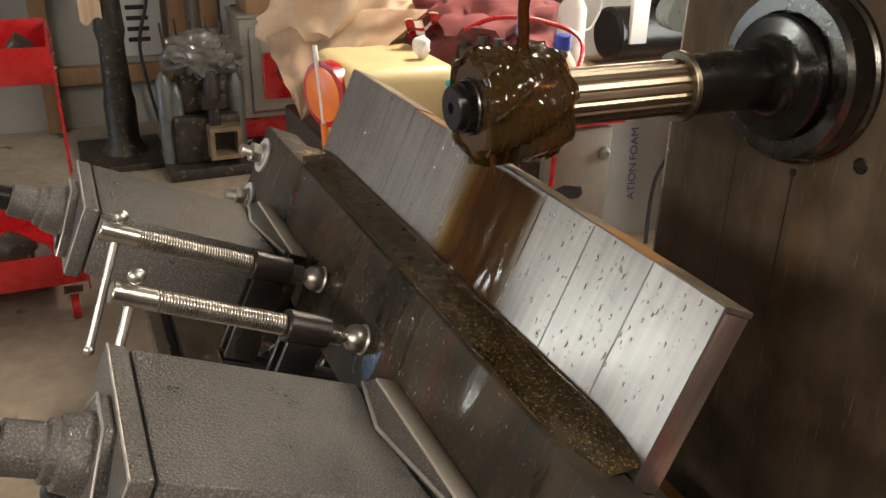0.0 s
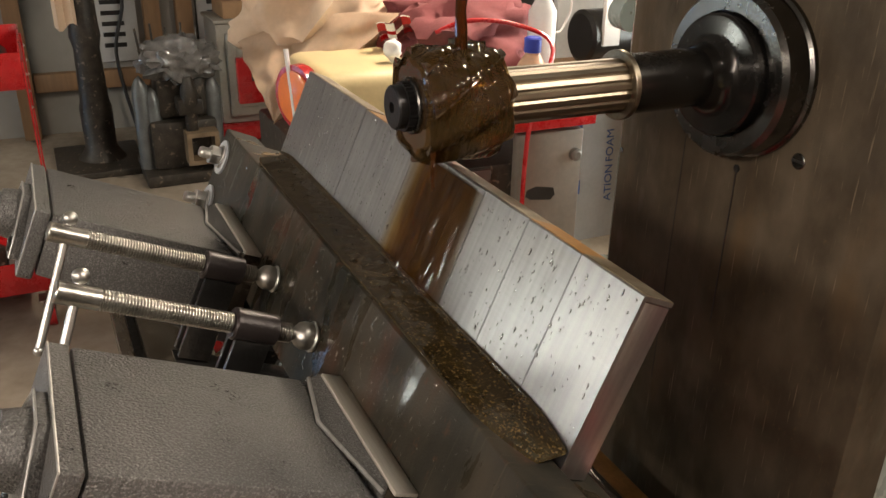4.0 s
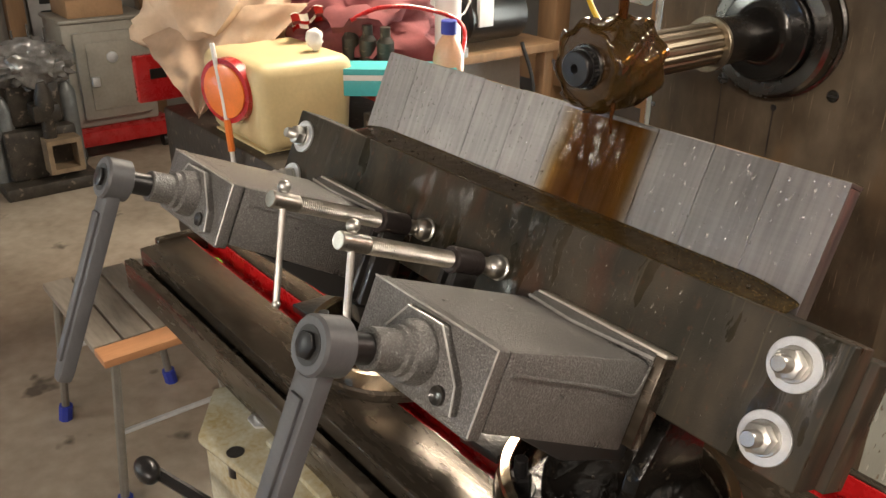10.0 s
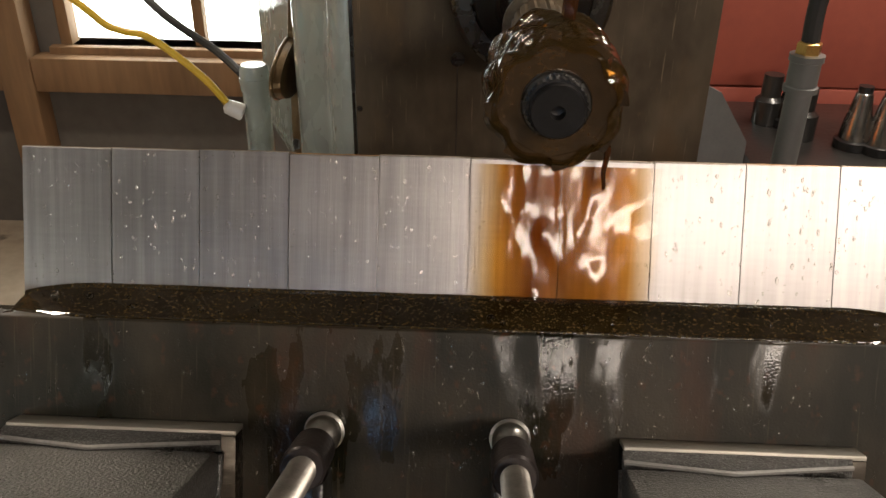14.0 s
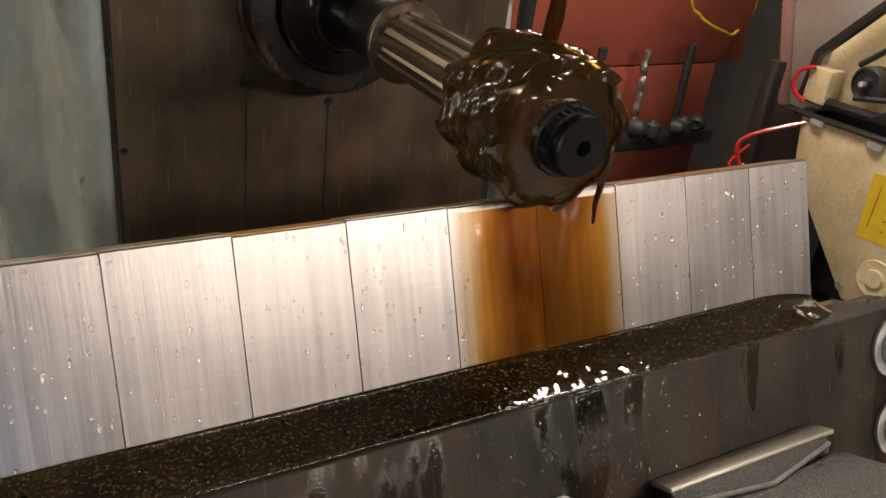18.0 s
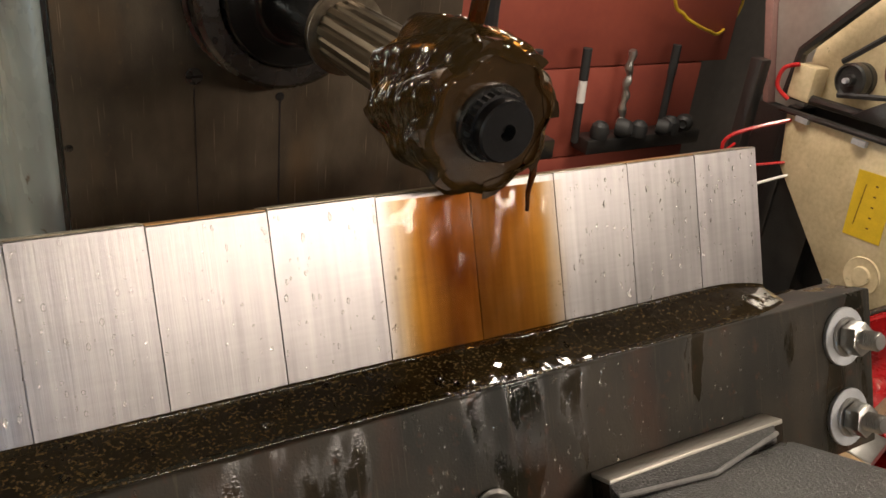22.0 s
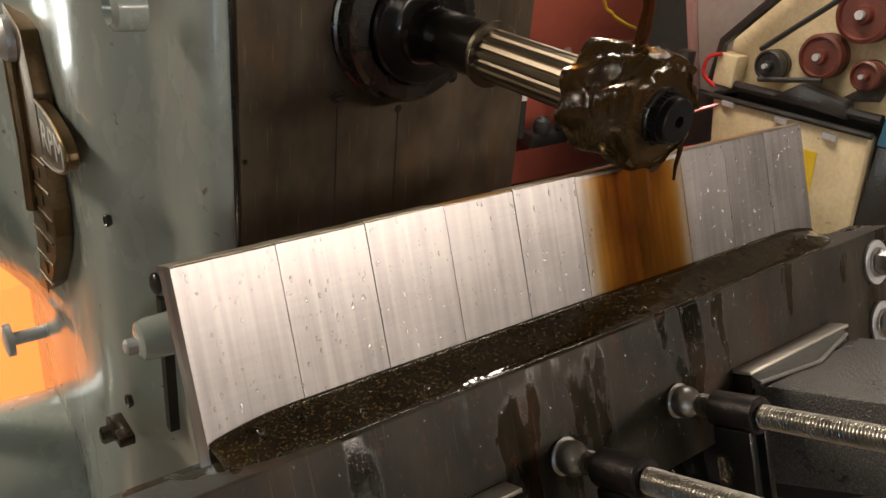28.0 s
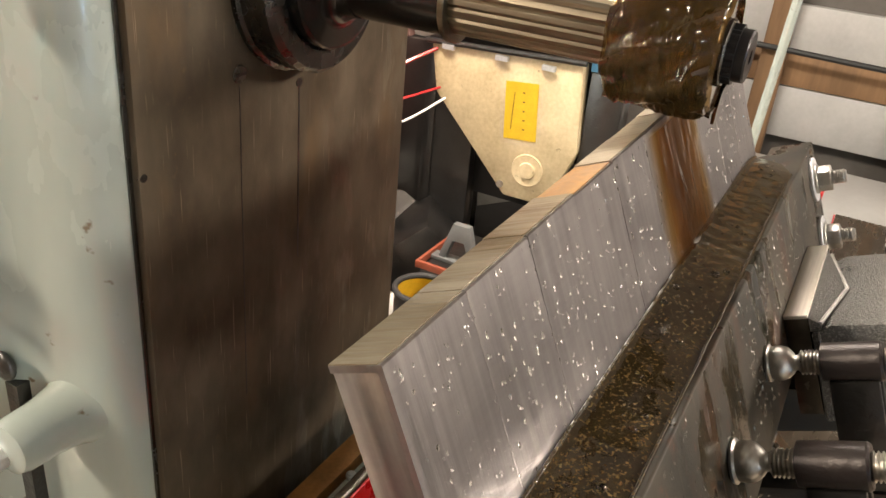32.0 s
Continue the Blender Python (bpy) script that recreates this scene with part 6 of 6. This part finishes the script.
# ---- details on the column's side ----
side = -0.2395
for y, z, r in ((0.156, 1.028, 0.010), (0.108, 1.098, 0.005), (0.195, 1.203, 0.010), (0.10, 0.90, 0.006)):
    part("bolt_hole", lathe([(0.003, r), (-0.0016, r * 1.25), (-0.0026, r), (-0.001, r * 0.8), (-0.001, 0)], "x", 20, at=(side + 0.003, y, z)), BLACK_IRON, mill)
ey = part("lifting_eye", lathe([(0.01, 0.018), (-0.012, 0.017), (-0.016, 0.012), (-0.010, 0.009), (-0.008, 0)], "x", 24, at=(-0.222, 0.045, 1.300)), GREY_PAINT, mill)
part("eye_bore", lathe([(-0.0085, 0), (-0.0085, 0.0088), (-0.006, 0.0088)], "x", 20, at=(-0.222, 0.045, 1.300)), BLACK_IRON, ey)
part("boss", lathe([(0.050, 0.040), (0.038, 0.029), (0.025, 0.0235), (0.008, 0.0208), (-0.014, 0.020), (-0.019, 0.018), (-0.021, 0.013), (-0.021, 0)], "x", 36, at=(-0.216, 0.052, 0.998)), GREY_PAINT, mill, "painted round boss")
part("boss_bolt", lathe([(0, 0.008), (-0.010, 0.008), (-0.012, 0.005), (-0.012, 0)], "x", 12, at=(-0.236, 0.056, 0.992)), ZINC_DULL, mill)
# black ball and box stand for the shade in a pit and a gap
part("boss_pit", ball((-0.2035, 0.090, 1.032), 0.0115, sx=0.45, sub=3), BLACK_IRON, mill)
part("shadow_gap", box(-0.2035, -0.190, 0.080, 0.094, 0.86, 1.018), BLACK_IRON, mill, "black strip standing for the shade in a gap of the casting")
cl_ = part("clip", box(-0.256, side, 0.078, 0.122, 0.862, 0.874, 0.002), TABLE, mill, "oily steel clip")
part("clip_bolt", lathe([(0.0, 0.009), (-0.012, 0.009), (-0.014, 0.006), (-0.014, 0)], "x", 6, at=(-0.254, 0.100, 0.868)), TABLE, cl_)
sl_ = part("knob_stem", lathe([(0.01, 0.009), (-0.040, 0.009), (-0.040, 0)], "x", 16, at=(-0.245, 0.44, 0.80)), ZINC_DULL, mill)
part("knob_disc", lathe([(-0.038, 0), (-0.038, 0.022), (-0.046, 0.022), (-0.048, 0.016), (-0.048, 0)], "x", 24, at=(-0.245, 0.44, 0.80)), ZINC_DULL, sl_)
lv = thing("speed_plate", pose(-0.2495, 0.02, 0), "old bronze curved speed plate with raised letters", "plate")
part("plate", prism([(0.218, 1.245), (0.196, 1.19), (0.192, 1.125), (0.180, 1.077), (0.184, 1.045), (0.202, 1.012), (0.232, 0.970), (0.270, 0.942), (0.315, 0.930), (0.330, 0.96), (0.325, 1.22), (0.28, 1.26)], -0.0125, 0.004, "x", 0.0012), OLDBRASS, lv)
tab = [(0.195 - 0.096 * math.cos(a), 1.156 + 0.029 * math.sin(a)) for a in (k * math.pi / 16 - math.pi / 2 for k in range(17))]
part("tab", prism(tab, -0.0120, -0.002, "x", 0.001), OLDBRASS, lv, "half round tab with raised letters")
part("rim", tube([(-0.0125, a, b) for a, b in tab], 0.0022, 8), OLDBRASS, lv)
words("RPM", 0.040, GROUND, lv, Matrix.Translation((-0.0122, 0.188, 1.142)) @ Matrix(((0, 0, -1, 0), (-1, 0, 0, 0), (0, 1, 0, 0), (0, 0, 0, 1))), "raised worn letters")
for k in range(6):
    z = 1.120 - 0.030 * k
    part("raised_line", tube([(-0.0127, 0.188 + 0.012 * max(0, k - 2), z), (-0.0127, 0.318, z - 0.012)], 0.0014, 6), OLDBRASS, lv)
    part("raised_bar", box(-0.0140, -0.0126, 0.216 + 0.012 * max(0, k - 2), 0.262, z - 0.022, z - 0.010, 0.0005), OLDBRASS, lv)
part("eye", lathe([(0.0, 0.024), (-0.020, 0.022), (-0.026, 0.016), (-0.018, 0.011), (-0.012, 0)], "x", 28, at=(0.0, 0.262, 1.228)), ZINC_DULL, lv, "bright worn eye of a lever")
part("lever", tube([(-0.016, 0.262, 1.215), (-0.016, 0.250, 1.13), (-0.016, 0.256, 1.05)], 0.007, 10), OLDBRASS, lv)
po = part("lever_post", lathe([(0.719, 0.021), (1.066, 0.0185), (1.070, 0.0205), (1.098, 0.0200), (1.104, 0.017), (1.104, 0)], "z", 28, at=(-0.351, 0.38, 0)), GREY_PAINT, mill, "grey painted post with a round cap")
part("cap_ring", lathe([(1.0805, 0.0212), (1.0860, 0.0212)], "z", 28, at=(-0.351, 0.38, 0)), GREY_PAINT, po)
solo("yellow_cord", tube(smooth_path([(-0.388, 0.361, 1.055), (-0.412, 0.36, 1.086), (-0.447, 0.36, 1.118), (-0.486, 0.36, 1.145), (-0.523, 0.37, 1.149), (-0.56, 0.38, 1.165), (-0.66, 0.42, 1.25), (-0.8, 0.5, 1.5), (-0.9, 0.6, 1.8)], 8), 0.0052, 8), CORD, "yellow extension cord plugged in beside the column", "cord")
solo("cord_plug", lathe([(0, 0.004), (0.004, 0.010), (0.026, 0.012), (0.028, 0.009), (0.028, 0)], "x", 20), WHITE, "pale plug on the end of the cord", "plug", pose(-0.392, 0.361, 1.051, 0, 25, 10))
solo("black_cable", tube(smooth_path([(-0.375, 0.40, 1.085), (-0.42, 0.44, 1.105), (-0.53, 0.5, 1.16), (-0.70, 0.7, 1.25), (-1.0, 1.0, 1.45)], 8), 0.006, 8), RUBBER, "black cable running to the grey post", "cable")
WARM = glow("lit_orange_shade", (1.0, 0.30, 0.07), 1.3)
dp = thing("drop_light", pose(-0.27, 0.66, 0.50), "orange drop light glowing behind the column", "lamp")
part("shade", lathe([(0.0, 0.05), (0.04, 0.09), (0.20, 0.11), (0.30, 0.08), (0.34, 0.03), (0.34, 0)], "z", 28), WARM, dp)
part("lamp_post", tube([(0, 0, -0.49), (0, 0, 0.0)], 0.014, 8), ORANGE, dp)
part("lamp_foot", lathe([(-0.50, 0.09), (-0.48, 0.09), (-0.47, 0.02)], "z", 20), BLACK_IRON, dp)

# feed gearbox and trip dogs on the table's front
gb = thing("feed_gearbox", pose(0, 0, 0.84), "oily cream feed box bolted under the table front", "gearbox")
part("lid", prism([(-0.395, -0.495), (-0.372, -0.425), (-0.21, -0.392), (-0.105, -0.44), (-0.115, -0.520), (-0.315, -0.552)], -0.012, 0.0, "z", 0.004), OIL_CREAM, gb)
part("case", prism([(-0.388, -0.490), (-0.366, -0.425), (-0.21, -0.400), (-0.11, -0.44), (-0.120, -0.514), (-0.314, -0.545)], -0.15, -0.0125, "z", 0.006), OIL_CREAM, gb)
part("lid_bolt", lathe([(0.0, 0.020), (0.003, 0.020), (0.003, 0.0125), (0.015, 0.0125), (0.017, 0.010), (0.017, 0)], "z", 6, at=(-0.297, -0.475, 0)), ZINC_DULL, gb)
part("oil_hole", lathe([(-0.03, 0.010), (0.0006, 0.010), (0.0008, 0)], "z", 20, at=(-0.262, -0.530, 0.0002)), BLACK_IRON, gb)
part("ridge", box(-0.25, -0.13, -0.50, -0.43, 0.0002, 0.012, 0.005), OIL_CREAM, gb)
part("lever_hook", tube(smooth_path([(-0.39, -0.47, -0.03), (-0.41, -0.475, 0.0), (-0.405, -0.465, 0.03), (-0.385, -0.455, 0.04)], 5), 0.0055, 8), TABLE, gb)
part("crank_ball", ball((-0.305, -0.615, -0.01), 0.013, sx=1.7, sub=3), BLACK_OXIDE, gb)
part("crank_arm", tube([(-0.30, -0.61, -0.01), (-0.22, -0.55, -0.06)], 0.007, 8), BLACK_OXIDE, gb)
dg = thing("trip_dog", pose(-0.205, -0.456, 0.868), "small oily steel trip dog on the table front", "trip dog")
part("block", box(-0.016, 0.016, -0.010, 0.0, -0.02, 0.02, 0.002), TABLE, dg)
part("screw", lathe([(-0.010, 0.008), (-0.016, 0.008), (-0.016, 0.004), (-0.012, 0)], "y", 16), BLACK_OXIDE, dg)
solo("green_plug", lathe([(0, 0.011), (0.012, 0.011), (0.016, 0.007), (0.016, 0)], "z", 16, at=(-0.635, -0.377, 0.8765)), mat("green_plastic", (0.25, 0.55, 0.05), 0.4), "small green plug in the red trough", "plug")
# another black sheet, added to keep the floor dark below the table front
solo("floor_sheet", box(-0.95, -0.20, -1.10, -0.50, 0.0005, 0.014, 0.004), RUBBER, "black sheet added to darken the floor before the machine", "mat")

# ---- coolant ----
def bump2(u, v, s):
    return noise.noise(Vector((u, v, s)))


LEVEL = 1.1694
TANS = math.tan(radians(TH))


def pool():
    """Coolant lying level on the leaning top of the bar against the plate."""
    c, s = math.cos(radians(TH)), math.sin(radians(TH))
    bm = bmesh.new()
    n, m = 320, 14
    x0, x1 = -0.3135, 0.2225
    cols = []
    for i in range(n + 1):
        u = i / n
        x = x0 + (x1 - x0) * u
        end = min(1.0, min(u, 1 - u) / 0.10)
        fill = math.sin(end * math.pi / 2) ** 0.7
        top = LEVEL - 0.0060 * (1 - fill) + 0.0003 * bump2(x * 30, 0, 1)
        # where the level surface meets the plate, and where it meets the bar top or its front edge
        y_plate = (-0.7472 + top * s) / c
        z_edge = BZ1
        y_front = (z_edge - top * c) / s
        y_front = max(y_front, (BF + 0.0035) * c + z_edge * s)
        col = []
        for j in range(m + 1):
            v = j / m
            y = y_front + (y_plate - y_front) * v
            near = math.exp(-((x - 0.01) / 0.05) ** 2)
            z = top + 0.0010 * near * bump2(x * 130, y * 170, 3) + 0.00028 * bump2(x * 90, y * 120, 5) + 0.00014 * bump2(x * 260, y * 260, 8)
            if j == 0:
                z = top - 0.0006
            if j == m:
                z = top + 0.0016
            col.append(bm.verts.new((x, y, z)))
        cols.append(col)
    for a, b in zip(cols, cols[1:]):
        for j in range(m):
            bm.faces.new((a[j], b[j], b[j + 1], a[j + 1]))
    return bm


solo("coolant_pool", pool(), POOL, "brown oily coolant pooled along the plate, full of fine chips", "coolant", kind="stuff", smooth=60)


def film_sheet():
    def f(u, v):
        z = 1.030 - v * 0.087
        half = 0.060 + 0.002 * v + 0.004 * bump2(v * 3, 0, 2)
        mid = 0.008 + 0.005 * v
        e = (u - 0.5) * 2
        wob = 0.004 * bump2(v * 6, e * 2, 7) * abs(e)
        x = mid + e * half + wob
        edge = (1 - abs(e) ** 3)
        y = -0.7478 - edge * (0.0012 + 0.0009 * (0.5 + 0.5 * bump2(x * 60, z * 25, 4)) + 0.0010 * max(0, bump2(x * 110, z * 40, 9)))
        return (x, y, z)
    return grid_sheet(60, 70, f)


ob = solo("coolant_film", film_sheet(), COOLANT, "amber sheet of coolant running down the plate below the cutter", "coolant", lean(), kind="stuff", smooth=70)


def drops(n, x0, x1, z0, z1, y, seed, rmin, rmax, gap=None):
    r_ = random.Random(seed)
    bm = bmesh.new()
    for _ in range(n):
        x, z, r = r_.uniform(x0, x1), z0 + (z1 - z0) * r_.random(), rmin + (rmax - rmin) * r_.random() ** 2.2
        if gap and gap[0] < x < gap[1]:
            continue
        g = bmesh.ops.create_icosphere(bm, subdivisions=2, radius=r)
        sz = r_.uniform(0.9, 2.6)
        for v in g["verts"]:
            v.co = Vector((x + v.co.x * r_.uniform(0.95, 1.05), y + v.co.y * 0.36, z + v.co.z * sz))
    return bm


solo("coolant_drops", drops(640, -0.31, 0.22, 0.945, 1.031, -0.7474, 3, 0.0003, 0.0010, (-0.035, 0.055)), DROP, "clear coolant drops on the bright plate", "drops", lean(), kind="stuff", smooth=70).visible_shadow = False
solo("coolant_drops", drops(520, -0.36, 0.27, 0.842, 0.934, BF - 0.0002, 5, 0.0003, 0.0011), DROP, "fine coolant drops on the dark bar", "drops", lean(), kind="stuff", smooth=70).visible_shadow = False
solo("coolant_drops", drops(150, -0.06, 0.07, 0.85, 0.935, BF - 0.0003, 8, 0.0004, 0.0014), DROP, "fine coolant drops on the dark bar", "drops", lean(), kind="stuff", smooth=70).visible_shadow = False
# bubbles on the pool
r_ = random.Random(14)
bm = bmesh.new()
for _ in range(60):
    x, t, r = r_.uniform(-0.30, 0.21), r_.uniform(0.15, 0.9), 0.0006 + 0.0022 * r_.random() ** 3
    y0, y1 = -0.3395, -0.3075
    ball((x, y0 + (y1 - y0) * t, LEVEL + r * 0.15), r, bm, sz=0.6, sub=2)
solo("coolant_bubbles", bm, DROP, "small bubbles afloat on the coolant", "bubbles", kind="stuff", smooth=70)
# threads of coolant dripping off the cutter
for k, (x, y, z0, z1) in enumerate(((0.030, -0.296, 1.264, 1.238),)):
    solo("coolant_thread", tube([(x + 0.0006 * math.sin(i), y, z0 + (z1 - z0) * i / 8) for i in range(9)], 0.001, 8, radii=[0.0020 - 0.00012 * i for i in range(9)]), JET, "thread of coolant dripping off the cutter", "coolant", group="coolant threads")


def meniscus(side, x0, x1, r):
    """The thin raised rim of the pool: along the plate (side 1) or the bar's front edge (side 0)."""
    c, s = math.cos(radians(TH)), math.sin(radians(TH))
    pts = []
    for k in range(61):
        x = x0 + (x1 - x0) * k / 60
        y = ((-0.7476 + LEVEL * s) / c) if side else max((BZ1 - LEVEL * c) / s, (BF + 0.0035) * c + BZ1 * s)
        pts.append((x, y + 0.0004 * bump2(x * 40, 1, 2), LEVEL + 0.0004 + 0.0004 * bump2(x * 55, 2, 3)))
    return tube(pts, r, 8)


solo("coolant_rim", meniscus(1, -0.27, 0.18, 0.0011), POOL, "raised wet rim of the coolant along the plate", "coolant", kind="stuff", smooth=80)
solo("coolant_rim", meniscus(0, -0.27, 0.18, 0.0010), POOL, "raised wet rim of the coolant along the bar", "coolant", kind="stuff", smooth=80)
